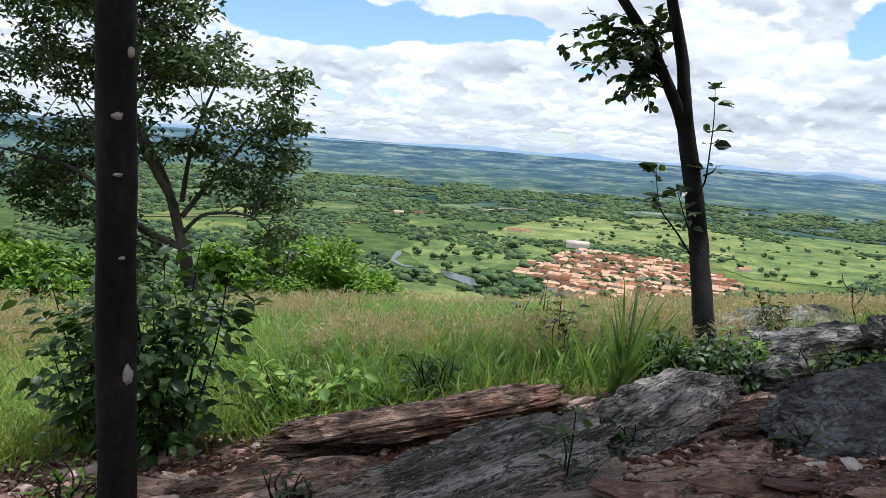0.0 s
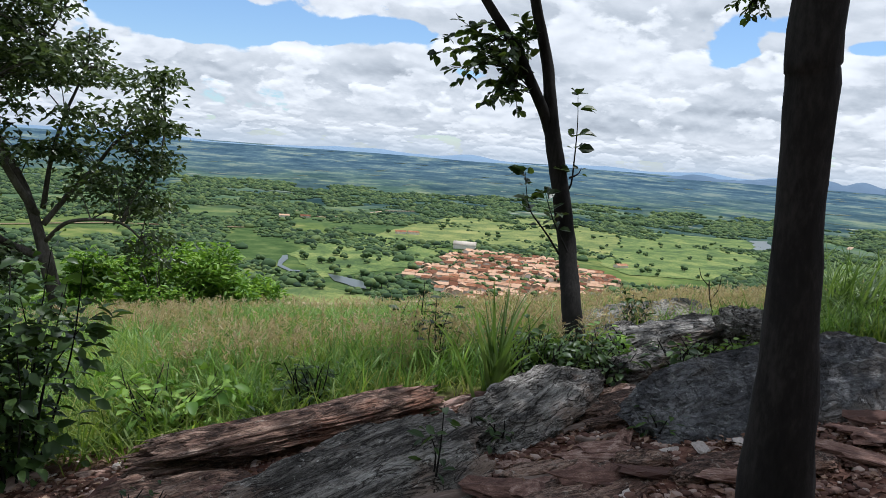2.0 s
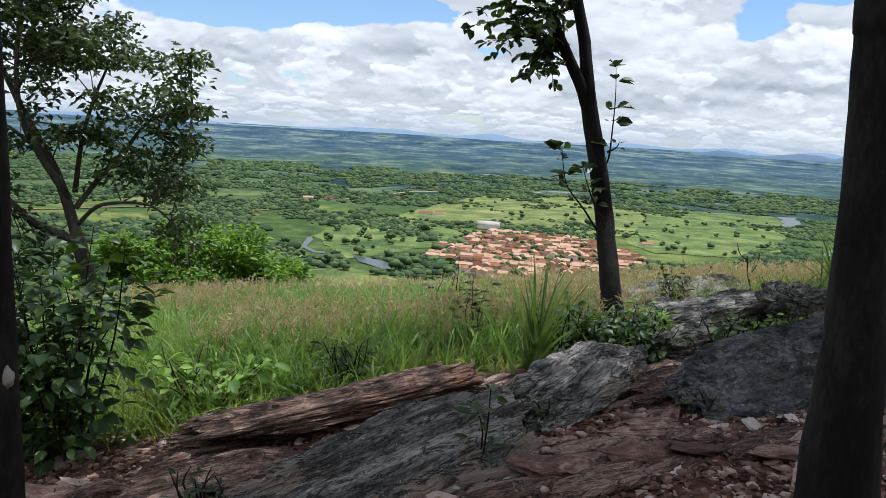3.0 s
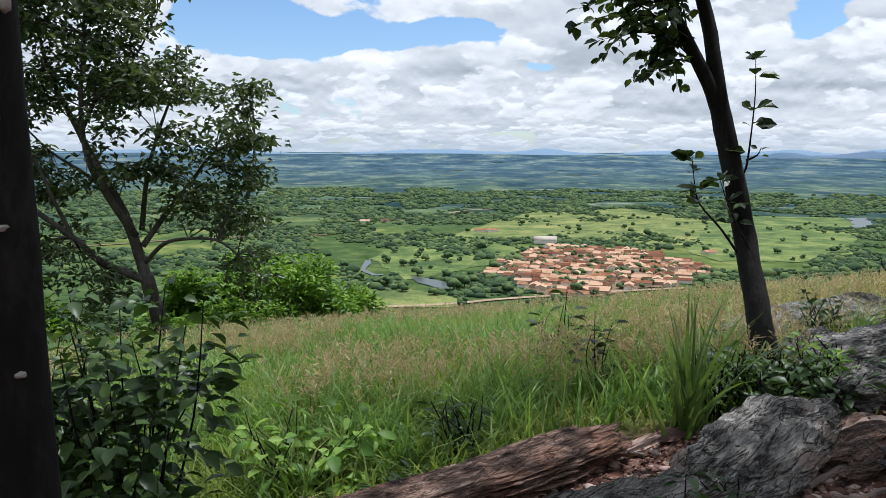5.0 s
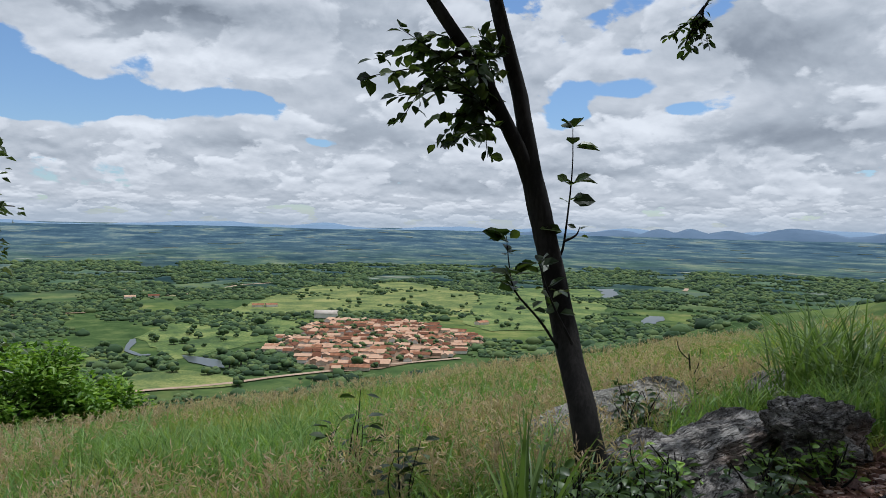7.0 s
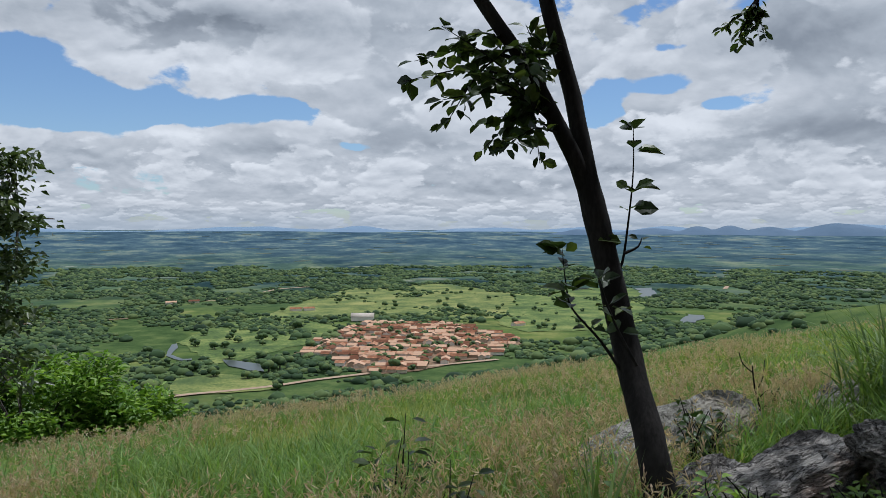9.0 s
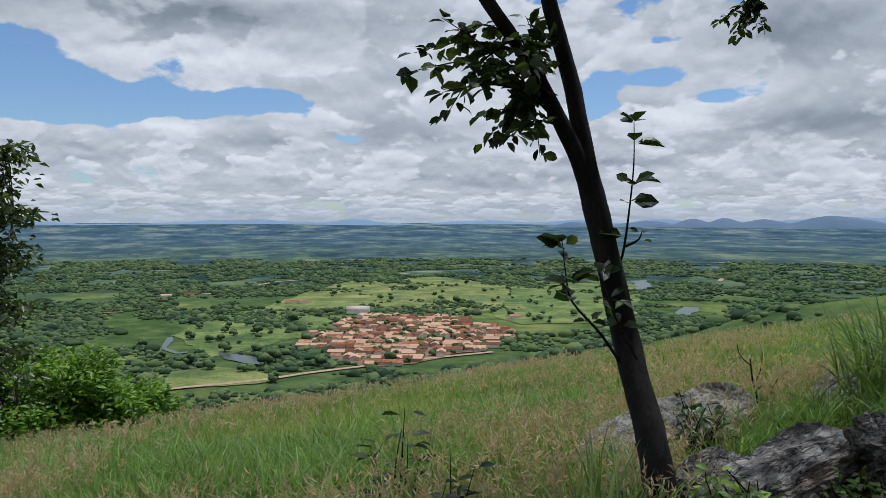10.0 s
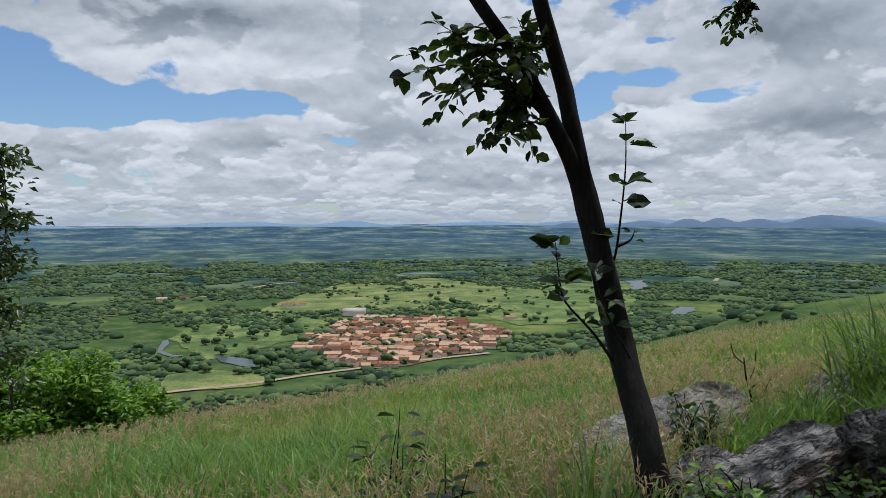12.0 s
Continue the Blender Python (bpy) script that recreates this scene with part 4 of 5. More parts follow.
# ---- leaves, blades and branches ----
def leaf_mesh(base, way, up, length, width, fold=0.25, droop=0.15, full=True):
    """Many leaves at once: base points, directions, upward sides, lengths and widths."""
    way = way / np.linalg.norm(way, axis=1, keepdims=True)
    side = np.cross(way, up)
    side /= np.linalg.norm(side, axis=1, keepdims=True) + 1e-9
    nrm = np.cross(side, way)
    L, W = length[:, None], width[:, None]
    if not full:
        pts = [base, base + way * L * 0.5 + side * W * 0.5 + nrm * W * fold, base + way * L - nrm * L * droop, base + way * L * 0.5 - side * W * 0.5 + nrm * W * fold]
        v = np.stack(pts, 1).reshape(-1, 3)
        f = np.array([[0, 1, 2], [0, 2, 3]])
        m = 4
    else:
        mid1, mid2 = base + way * L * 0.35 - nrm * L * droop * 0.1, base + way * L * 0.7 - nrm * L * droop * 0.45
        lift = nrm * W * fold
        pts = [base, mid1, mid2, base + way * L - nrm * L * droop,
               mid1 + side * W * 0.48 + lift, mid2 + side * W * 0.42 + lift, mid1 - side * W * 0.48 + lift, mid2 - side * W * 0.42 + lift]
        v = np.stack(pts, 1).reshape(-1, 3)
        f = np.array([[0, 1, 4], [0, 6, 1], [1, 2, 5], [1, 5, 4], [1, 6, 7], [1, 7, 2], [2, 3, 5], [2, 7, 3]])
        m = 8
    faces = (f[None] + (np.arange(len(base)) * m)[:, None, None]).reshape(-1, 3)
    return v, faces


def blades(root, tall, width, lean, droop, segs, gen):
    """Grass blades that bow over: roots, heights, widths, lean and droop as shares of the height."""
    n = len(root)
    a, t = gen.uniform(0, 2 * math.pi, n), gen.uniform(-0.9, 0.9, n)
    way = np.stack([np.cos(a), np.sin(a), np.zeros(n)], 1)
    side = np.stack([-np.sin(a + t), np.cos(a + t), np.zeros(n)], 1)
    V = []
    for k in range(segs + 1):
        s = k / segs
        c = root + np.stack([np.zeros(n), np.zeros(n), tall * (s - droop * s * s * s)], 1) + way * (tall * (lean * s + droop * 1.3 * s * s))[:, None]
        w = width * (1 - s) ** 0.7 * 0.5 + 0.0006
        V += [c - side * w[:, None], c + side * w[:, None]]
    v = np.stack(V, 1).reshape(-1, 3)
    m = 2 * (segs + 1)
    f = np.array([[2 * k, 2 * k + 1, 2 * k + 3, 2 * k + 2] for k in range(segs)])
    return v, (f[None] + (np.arange(n) * m)[:, None, None]).reshape(-1, 4)


def tube(bm, points, radii, sides=9, bump=0.08, seed=0.0):
    """A limb through points, tapering, with an uneven skin."""
    pts = [Vector(p) for p in points]
    fine, rads = [], []
    for k in range(len(pts) - 1):
        p0, p1, p2, p3 = pts[max(k - 1, 0)], pts[k], pts[k + 1], pts[min(k + 2, len(pts) - 1)]
        for s in range(4):
            t = s / 4
            fine.append(0.5 * ((2 * p1) + (p2 - p0) * t + (2 * p0 - 5 * p1 + 4 * p2 - p3) * t * t + (3 * p1 - p0 - 3 * p2 + p3) * t**3))
            rads.append(radii[k] + (radii[k + 1] - radii[k]) * t)
    fine.append(pts[-1])
    rads.append(radii[-1])
    rings = []
    for k, (p, r) in enumerate(zip(fine, rads)):
        d = (fine[min(k + 1, len(fine) - 1)] - fine[max(k - 1, 0)]).normalized()
        u = d.cross(Vector((0.3, 1, 0.1))).normalized()
        w = d.cross(u)
        ring = []
        for s in range(sides):
            a = 2 * math.pi * s / sides
            q = u * math.cos(a) + w * math.sin(a)
            ring.append(bm.verts.new(p + q * r * (1 + bump * wobble(p * 2.2 + q * 1.3 + Vector((seed, 0, 0)), 2.0))))
        rings.append(ring)
    for a, b in zip(rings, rings[1:]):
        for s in range(sides):
            bm.faces.new((a[s], a[(s + 1) % sides], b[(s + 1) % sides], b[s]))
    bm.faces.new(rings[-1])
    bm.faces.new(rings[0][::-1])


def random_dirs(n, gen, flat=0.5):
    d = gen.normal(size=(n, 3)) * (1, 1, flat)
    return d / np.linalg.norm(d, axis=1, keepdims=True)


def leaf_parts(parent, base, way, up, length, width, mat, label=""):
    """Large leaves, each a part of its own on one of three shared meshes."""
    unit = []
    for k, (fold, droop) in enumerate(((0.12, 0.30), (0.22, 0.18), (0.08, 0.42))):
        v, f = leaf_mesh(np.zeros((1, 3)), np.array([[0, 1.0, 0]]), np.array([[0, 0, 1.0]]), np.ones(1), np.ones(1), fold, droop)
        me = bpy.data.meshes.new("leaf")
        me.from_pydata([tuple(q) for q in v], [], [tuple(int(i) for i in q) for q in f])
        me.materials.append(mat)
        unit.append(me)
    for k in range(len(base)):
        d = Vector(way[k]).normalized()
        s = d.cross(Vector(up[k])).normalized()
        n = s.cross(d)
        m = Matrix((s, d, n)).transposed().to_4x4()
        ob = new("leaf", unit[k % 3])
        ob.parent = parent
        ob.matrix_basis = Matrix.Translation(Vector(base[k])) @ m @ Matrix.Diagonal((width[k], length[k], width[k], 1))


# ---- grass ----
def soil_edge(x, y):
    """Where the turf begins behind the rocks."""
    return y - 0.22 * x - 5.15 - 0.35 * np.sin(x * 1.7) * np.sin(x * 0.6 + 1)


BARE = [(3.15, 6.35, 0.75, 0.35, 14), (4.05, 6.2, 0.55, 0.5, 0), (2.85, 6.55, 0.4, 0.3, 24), (3.62, 6.55, 0.55, 0.35, 24), (3.8, 8.3, 1.5, 0.55, 26), (6.1, 8.6, 0.8, 0.5, 32), (4.6, 5.6, 1.0, 0.8, 0), (2.4, 5.7, 0.6, 0.4, 30), (3.0, 5.9, 0.7, 0.4, 20)]


def field_points(n, r0, r1, gen, a0=-38, a1=62):
    az = np.radians(gen.uniform(a0, a1, n))
    r = np.sqrt(gen.uniform(r0**2, r1**2, n))
    x, y = r * np.sin(az) - 0.1, r * np.cos(az) + 1.0
    ok = soil_edge(x, y) > gen.uniform(-0.15, 0.5, n)
    for cx, cy, ra, rb, turn in BARE:
        c, sn = math.cos(radians(turn)), math.sin(radians(turn))
        u, v = (x - cx) * c + (y - cy) * sn, -(x - cx) * sn + (y - cy) * c
        ok &= (u / ra) ** 2 + (v / rb) ** 2 > gen.uniform(0.55, 1.1, n)
    x, y = x[ok], y[ok]
    return np.stack([x, y, height(x, y) - 0.01], 1)


def build_grass():
    g = np.random.default_rng(3)
    V, F, off = [], [], 0
    for n, r0, r1, t0, t1, w, segs in ((54000, 3.0, 9.5, 0.08, 0.36, 0.015, 3), (60000, 9.5, 18, 0.13, 0.36, 0.022, 2), (60000, 18, 46, 0.14, 0.34, 0.032, 2)):
        p = field_points(n, r0, r1, g)
        lush = np.array([1.0 + 0.9 * wobble((a, b, 4), 0.9, 3) for a, b in p[:, :2]])
        v, f = blades(p, g.uniform(t0, t1, len(p)) * np.clip(lush, 0.5, 1.4), g.uniform(0.6, 1.4, len(p)) * w, g.uniform(0.05, 0.85, len(p)), g.uniform(0.0, 0.6, len(p)), segs, g)
        V.append(v)
        F.append(f + off)
        off += len(v)
    tagged(mesh_ob("grass", np.concatenate(V), np.concatenate(F), M_GRASS), "thick green meadow grass on the slope", "grass", kind="stuff")
    # tufts of broad bowed blades
    V, F, off = [], [], 0
    for n, r0, r1, per in ((1300, 4.6, 12, 22), (1500, 12, 40, 18)):
        c = field_points(n, r0, r1, g)
        p = np.repeat(c, per, 0) + g.normal(size=(len(c) * per, 3)) * (0.10, 0.10, 0)
        size = np.repeat(g.uniform(0.55, 1.05, len(c)), per)
        v, f = blades(p, g.uniform(0.3, 0.72, len(p)) * size, g.uniform(0.010, 0.022, len(p)), g.uniform(0.05, 0.5, len(p)), g.uniform(0.1, 0.5, len(p)), 4, g)
        V.append(v)
        F.append(f + off)
        off += len(v)
    c = np.stack([g.uniform(-9.5, -0.5, 190), g.uniform(12.5, 21.5, 190), np.zeros(190)], 1)
    c[:, 2] = height(c[:, 0], c[:, 1]) - 0.02
    p = np.repeat(c, 24, 0) + g.normal(size=(190 * 24, 3)) * (0.16, 0.16, 0)
    v, f = blades(p, g.uniform(0.30, 0.68, len(p)), g.uniform(0.020, 0.036, len(p)), g.uniform(0.05, 0.4, len(p)), g.uniform(0.15, 0.6, len(p)), 4, g)
    V.append(v)
    F.append(f + off)
    tagged(mesh_ob("tall_grass", np.concatenate(V), np.concatenate(F), M_GRASS_TALL), "bowed tufts of broad bright green grass", "grass", kind="stuff")
    # stalks with feathery pinkish seed heads
    V, F, off, HV, HF, hoff = [], [], 0, [], [], 0
    for n, r0, r1, sc in ((11000, 5.5, 11, 1.2), (17000, 11, 34, 1.8)):
        p = field_points(n, r0, r1, g)
        band = np.array([wobble((a * 0.7, b, 2), 0.35, 3) for a, b in p[:, :2]])
        p = p[band > 0.08]
        tall = g.uniform(0.34, 0.62, len(p))
        lean, droop = g.uniform(0.0, 0.3, len(p)), g.uniform(0.0, 0.2, len(p))
        v, f = blades(p, tall, np.full(len(p), 0.004 * sc), lean, droop, 3, g)
        tip = v.reshape(len(p), 8, 3)[:, 6]
        V.append(v)
        F.append(f + off)
        off += len(v)
        per = 7
        b = np.repeat(tip, per, 0) - np.stack([np.zeros(len(p) * per)] * 2 + [g.uniform(0.0, 0.12, len(p) * per)], 1)
        d = random_dirs(len(b), g, 1.0) + (0, 0, 0.9)
        lv, lf = leaf_mesh(b, d, random_dirs(len(b), g), g.uniform(0.03, 0.08, len(b)) * sc ** 0.5, g.uniform(0.005, 0.011, len(b)) * sc, full=False)
        HV.append(lv)
        HF.append(lf + hoff)
        hoff += len(lv)
    tagged(mesh_ob("dry_stalks", np.concatenate(V), np.concatenate(F), M_GRASS_DRY), "thin straw-coloured grass stalks", "grass", kind="stuff")
    tagged(mesh_ob("seed_heads", np.concatenate(HV), np.concatenate(HF), M_SEED), "feathery pinkish seed heads above the grass", "grass seed heads", kind="stuff")


build_grass()


def tuft(name, place, n, tall, spread, width, mat, label, seed, droop=(0.1, 0.6)):
    g = np.random.default_rng(seed)
    x, y = place
    p = np.array([x, y, h1(x, y) - 0.02]) + g.normal(size=(n, 3)) * (spread, spread, 0)
    v, f = blades(p - (x, y, h1(x, y)), g.uniform(0.55, 1.0, n) * tall, g.uniform(0.7, 1.3, n) * width, g.uniform(0.02, 0.45, n), g.uniform(*droop, n), 7, g)
    ob = thing(name, (x, y, h1(x, y)), label, "grass tuft")
    for q in v.reshape(n, 16, 3):
        mesh_ob("blade", q, f[:7], mat, ob)
    return tagged(ob, label, "grass tuft", "grass tufts")


tuft("grass_tuft", (1.43, 5.52), 48, 1.12, 0.055, 0.036, M_BLADE, "tall tuft of arching green grass beside rocks", 1, (0.0, 0.30))
tuft("grass_tuft", (6.1, 8.1), 230, 1.45, 0.26, 0.034, M_BLADE, "large tuft of tall bright green grass", 2)
tuft("grass_tuft", (6.9, 8.7), 190, 1.6, 0.28, 0.034, M_BLADE, "large tuft of tall bright green grass", 3)
tuft("grass_tuft", (5.6, 6.9), 60, 0.7, 0.15, 0.02, M_BLADE, "small tuft of green grass behind boulders", 4)


# ---- shrubs and saplings ----
def shrub(name, place, spread, tall, stems, leaves, leaf, seed, mat, label, category="shrub", group="", stem_r=0.006, base_share=0.25):
    g = np.random.default_rng(seed)
    x, y = place
    ob = thing(name, (x, y, h1(x, y)), label, category, group)
    base, way = [], []
    for k in range(stems):
        a = g.uniform(0, 6.28)
        d = spread * math.sqrt(g.uniform(0.02, 1.0))
        top = Vector((d * math.cos(a), d * math.sin(a), tall * g.uniform(0.55, 1.0)))
        foot = Vector((0.25 * d * math.cos(a), 0.25 * d * math.sin(a), -0.02))
        mid = foot.lerp(top, 0.5) + Vector((g.normal() * 0.04, g.normal() * 0.04, 0.06 * tall))
        bm = bmesh.new()
        tube(bm, [foot, mid, top], [stem_r * 1.5, stem_r, stem_r * 0.4], 5)
        part("stem", bm, M_BARK, ob)
        for q in range(max(1, leaves // stems)):
            s = g.uniform(base_share, 1.02)
            p = foot.lerp(mid, s * 2) if s < 0.5 else mid.lerp(top, s * 2 - 1)
            base.append(p)
            b = g.uniform(0, 6.28)
            way.append((math.cos(b), math.sin(b), g.uniform(-0.5, 0.5)))
    base, way = np.array([tuple(p) for p in base]), np.array(way)
    m = len(base)
    up = np.tile((0.0, 0.0, 1.0), (m, 1)) + g.normal(size=(m, 3)) * 0.35
    L = g.uniform(0.6, 1.2, m) * leaf
    off = way * g.uniform(0.2, 0.9 if m < 500 else 2.0, m)[:, None] * leaf
    if m <= 130:
        leaf_parts(ob, base + off, way, up, L, L * g.uniform(0.38, 0.55, m), M_SHRUB_ONE if mat is M_SHRUB_LEAF else M_BROAD_ONE if mat is M_BROAD_LEAF else M_BUSH_ONE)
    else:
        v, f = leaf_mesh(base + off, way, up, L, L * g.uniform(0.48, 0.68, m), 0.18, 0.3)
        tagged(mesh_ob("foliage", v, f, mat, ob), kind="stuff")
    return ob


shrub("shrub", (-1.75, 4.75), 0.46, 1.50, 16, 1000, 0.115, 1, M_SHRUB_LEAF, "leafy dark green shrub growing behind a trunk", base_share=0.08)
shrub("shrub", (-2.3, 5.0), 0.44, 1.3, 12, 700, 0.115, 2, M_SHRUB_LEAF, "leafy dark green shrub growing behind a trunk", base_share=0.08)
shrub("shrub", (0.02, 5.75), 0.22, 0.38, 14, 90, 0.09, 3, M_SHRUB_LEAF, "low dark green shrub at the meadow's edge")
shrub("shrub", (-0.42, 5.05), 0.16, 0.22, 10, 46, 0.09, 4, M_SHRUB_LEAF, "small broad-leaved plant on a rock ledge")
shrub("shrub", (2.05, 6.05), 0.30, 0.45, 18, 190, 0.08, 5, M_SHRUB_LEAF, "leafy green shrub at the foot of a tree")
shrub("shrub", (1.75, 5.75), 0.28, 0.5, 18, 170, 0.08, 6, M_SHRUB_LEAF, "leafy green shrub beside a rock slab")
shrub("shrub", (2.72, 6.05), 0.32, 0.42, 18, 190, 0.07, 7, M_BUSH_LEAF, "bright green low shrub among rocks")
shrub("shrub", (2.35, 5.62), 0.26, 0.40, 16, 170, 0.085, 31, M_SHRUB_LEAF, "leafy green shrub between rocks")
shrub("shrub", (1.95, 5.55), 0.26, 0.42, 16, 180, 0.085, 32, M_SHRUB_LEAF, "leafy green shrub beside a rock slab")
shrub("shrub", (3.0, 5.62), 0.26, 0.34, 16, 170, 0.085, 33, M_SHRUB_LEAF, "leafy green shrub between boulders")
shrub("shrub", (2.2, 5.95), 0.26, 0.45, 16, 180, 0.085, 34, M_SHRUB_LEAF, "leafy green shrub at the foot of a tree")
shrub("shrub", (3.75, 5.85), 0.22, 0.28, 14, 120, 0.08, 35, M_BUSH_LEAF, "bright green low shrub on red soil")
shrub("shrub", (3.4, 7.5), 0.24, 0.62, 16, 200, 0.08, 8, M_SHRUB_LEAF, "upright dark green shrub beside pale bedrock")
shrub("shrub", (3.35, 5.95), 0.26, 0.30, 14, 120, 0.07, 9, M_BUSH_LEAF, "bright green low shrub among rocks")
shrub("shrub", (2.25, 4.35), 0.22, 0.22, 12, 90, 0.07, 10, M_SHRUB_LEAF, "small green plant on the stony soil")
shrub("shrub", (1.15, 4.45), 0.16, 0.24, 12, 80, 0.07, 11, M_SHRUB_LEAF, "small green plant beside a rock slab")
shrub("shrub", (1.75, 2.28), 0.18, 0.34, 14, 90, 0.08, 12, M_SHRUB_LEAF, "small green plant at the foot of a trunk")
shrub("shrub", (6.6, 8.0), 0.4, 0.6, 22, 260, 0.08, 13, M_SHRUB_LEAF, "green shrub beside tall grass")
shrub("shrub", (-2.0, 3.9), 0.28, 0.26, 14, 120, 0.07, 14, M_BUSH_LEAF, "low green weeds on the stony soil")
shrub("shrub", (-0.7, 3.75), 0.2, 0.2, 12, 70, 0.06, 15, M_SHRUB_LEAF, "low green weeds on the stony soil")
shrub("sapling", (0.72, 3.75), 0.05, 0.62, 2, 24, 0.10, 16, M_SHRUB_LEAF, "thin sapling growing out of the soil", "sapling", "", 0.005, 0.35)
shrub("sapling", (1.08, 7.9), 0.14, 0.85, 5, 44, 0.14, 17, M_BROAD_LEAF, "young broad-leaved sapling in the grass", "sapling", "", 0.006, 0.3)
shrub("sapling", (1.15, 6.6), 0.10, 0.75, 4, 34, 0.12, 18, M_BROAD_LEAF, "young broad-leaved sapling in the grass", "sapling", "", 0.005, 0.4)
shrub("shrub", (-1.0, 5.6), 0.5, 0.42, 26, 200, 0.12, 19, M_BUSH_LEAF, "bright green broad-leaved weeds in the grass")
shrub("shrub", (-0.9, 8.5), 0.5, 0.4, 20, 120, 0.10, 20, M_BUSH_LEAF, "bright green broad-leaved weeds in the grass")


def bush(place, size, n, leaf, seed, mat, label):
    """A rounded bush of many small leaves on branching stems."""
    g = np.random.default_rng(seed)
    x, y = place
    ob = thing("bush", (x, y, h1(x, y)), label, "bush", "bushes on the slope")
    for k in range(9):
        bm = bmesh.new()
        a = g.uniform(0, 6.28)
        top = Vector((math.cos(a) * size[0] * 0.6 * g.uniform(0.3, 1), math.sin(a) * size[1] * 0.6 * g.uniform(0.3, 1), size[2] * g.uniform(0.5, 0.8)))
        tube(bm, [(0, 0, -0.1), top * 0.5 + Vector((0, 0, 0.1)), top], [0.05, 0.03, 0.01], 5)
        part("stem", bm, M_BARK_GREY, ob)
    c = random_dirs(60, g, 0.8) * (g.uniform(0.45, 1.0, 60) ** 0.5)[:, None]
    c[:, 2] = np.abs(c[:, 2])
    c = c * size
    p = c[g.integers(0, 60, n)] + random_dirs(n, g, 0.8) * (g.uniform(0, 1, n) ** 0.4)[:, None] * (0.22 * size[0], 0.22 * size[1], 0.20 * size[2])
    p[:, 2] = np.maximum(p[:, 2], 0.05)
    d = random_dirs(n, g, 0.4) + p / (np.linalg.norm(p, axis=1, keepdims=True) + 0.1) * 0.6
    L = g.uniform(0.6, 1.3, n) * leaf
    v, f = leaf_mesh(p, d, np.tile((0, 0, 1.0), (n, 1)) + g.normal(size=(n, 3)) * 0.4, L, L * 0.45, 0.15, 0.2, False)
    tagged(mesh_ob("foliage", v, f, mat, ob), kind="stuff")


bush((-4.9, 23.5), (3.2, 1.9, 2.6), 16000, 0.23, 1, M_BUSH_LEAF, "dense bright green bush on the slope's edge")
bush((-2.9, 24.5), (1.8, 1.4, 1.7), 3600, 0.22, 2, M_BUSH_LEAF, "dense bright green bush on the slope's edge")
bush((-9.6, 17.0), (2.0, 1.6, 1.7), 4500, 0.21, 3, M_BUSH_LEAF, "yellow-green bush beneath the spreading tree")
bush((-12.2, 19.0), (2.6, 2.0, 2.2), 5000, 0.22, 4, M_BUSH_LEAF, "yellow-green bush beneath the spreading tree")
bush((-7.9, 17.6), (1.2, 1.0, 1.3), 2600, 0.13, 5, M_SHRUB_LEAF, "dark green bush beneath the spreading tree")


# ---- trees ----
def near_trunk(name, points, radii, label, shade_crown_at, spread, seed, leaves, scars=()):
    """A straight dark trunk with an unseen crown above the view, added and offset to shade the rocks."""
    g = np.random.default_rng(seed)
    ob = thing(name, points[0], label, "tree")
    o = Vector(points[0])
    bm = bmesh.new()
    tube(bm, [Vector(p) - o for p in points], radii, 18, 0.12, seed)
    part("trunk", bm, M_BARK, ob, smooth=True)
    top = Vector(points[-1]) - o
    base = []
    for k in range(16):
        end = Vector(shade_crown_at) - o + Vector((g.uniform(-1, 1) * spread[0], g.uniform(-1, 1) * spread[1], g.uniform(-1, 1) * spread[2]))
        mid = top.lerp(end, 0.5) + Vector(tuple(g.normal(size=3) * 0.2))
        start = top.lerp(Vector(points[-2]) - o, g.uniform(0, 0.6))
        bm = bmesh.new()
        tube(bm, [start, mid, end], [0.04, 0.028, 0.012], 6)
        part("branch", bm, M_BARK, ob)
        base += [tuple(mid.lerp(end, s)) for s in np.linspace(0.3, 1.15, 12)]
    base = np.array(base)
    p = base[g.integers(0, len(base), leaves)] + g.normal(size=(leaves, 3)) * (0.42, 0.42, 0.22)
    L = g.uniform(0.10, 0.19, leaves)
    v, f = leaf_mesh(p, random_dirs(leaves, g, 0.3), np.tile((0, 0, 1.0), (leaves, 1)) + g.normal(size=(leaves, 3)) * 0.25, L, L * 0.55, 0.12, 0.2, False)
    tagged(mesh_ob("crown", v, f, M_TREE_LEAF, ob), kind="stuff")
    for x, y, z, w, h in scars:
        bm = bmesh.new()
        bmesh.ops.create_icosphere(bm, subdivisions=3, radius=1.0)
        for q in bm.verts:
            k = 1.0 + 0.45 * wobble(q.co + Vector((z * 9, 0, 0)), 1.6)
            q.co = Vector((q.co.x * w * k, q.co.y * 0.010, q.co.z * h * k)) + Vector((x, y, z)) - o
        part("bark_scar", bm, M_SCAR, ob, "pale peeled patch of bark", True)
    return ob


SCARS = [(-1.028, 2.302, 1.512, 0.026, 0.013), (-1.048, 2.300, 1.732, 0.016, 0.020), (-0.992, 2.318, 1.705, 0.012, 0.018), (-0.998, 2.345, 0.680, 0.018, 0.036), (-1.008, 2.318, 1.07, 0.010, 0.006), (-1.020, 2.308, 1.332, 0.014, 0.006)]
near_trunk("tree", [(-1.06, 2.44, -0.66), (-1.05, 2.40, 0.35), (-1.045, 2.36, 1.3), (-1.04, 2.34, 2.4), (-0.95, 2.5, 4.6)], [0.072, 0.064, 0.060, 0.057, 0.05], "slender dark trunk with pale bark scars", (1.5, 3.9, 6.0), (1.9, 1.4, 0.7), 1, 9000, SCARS)
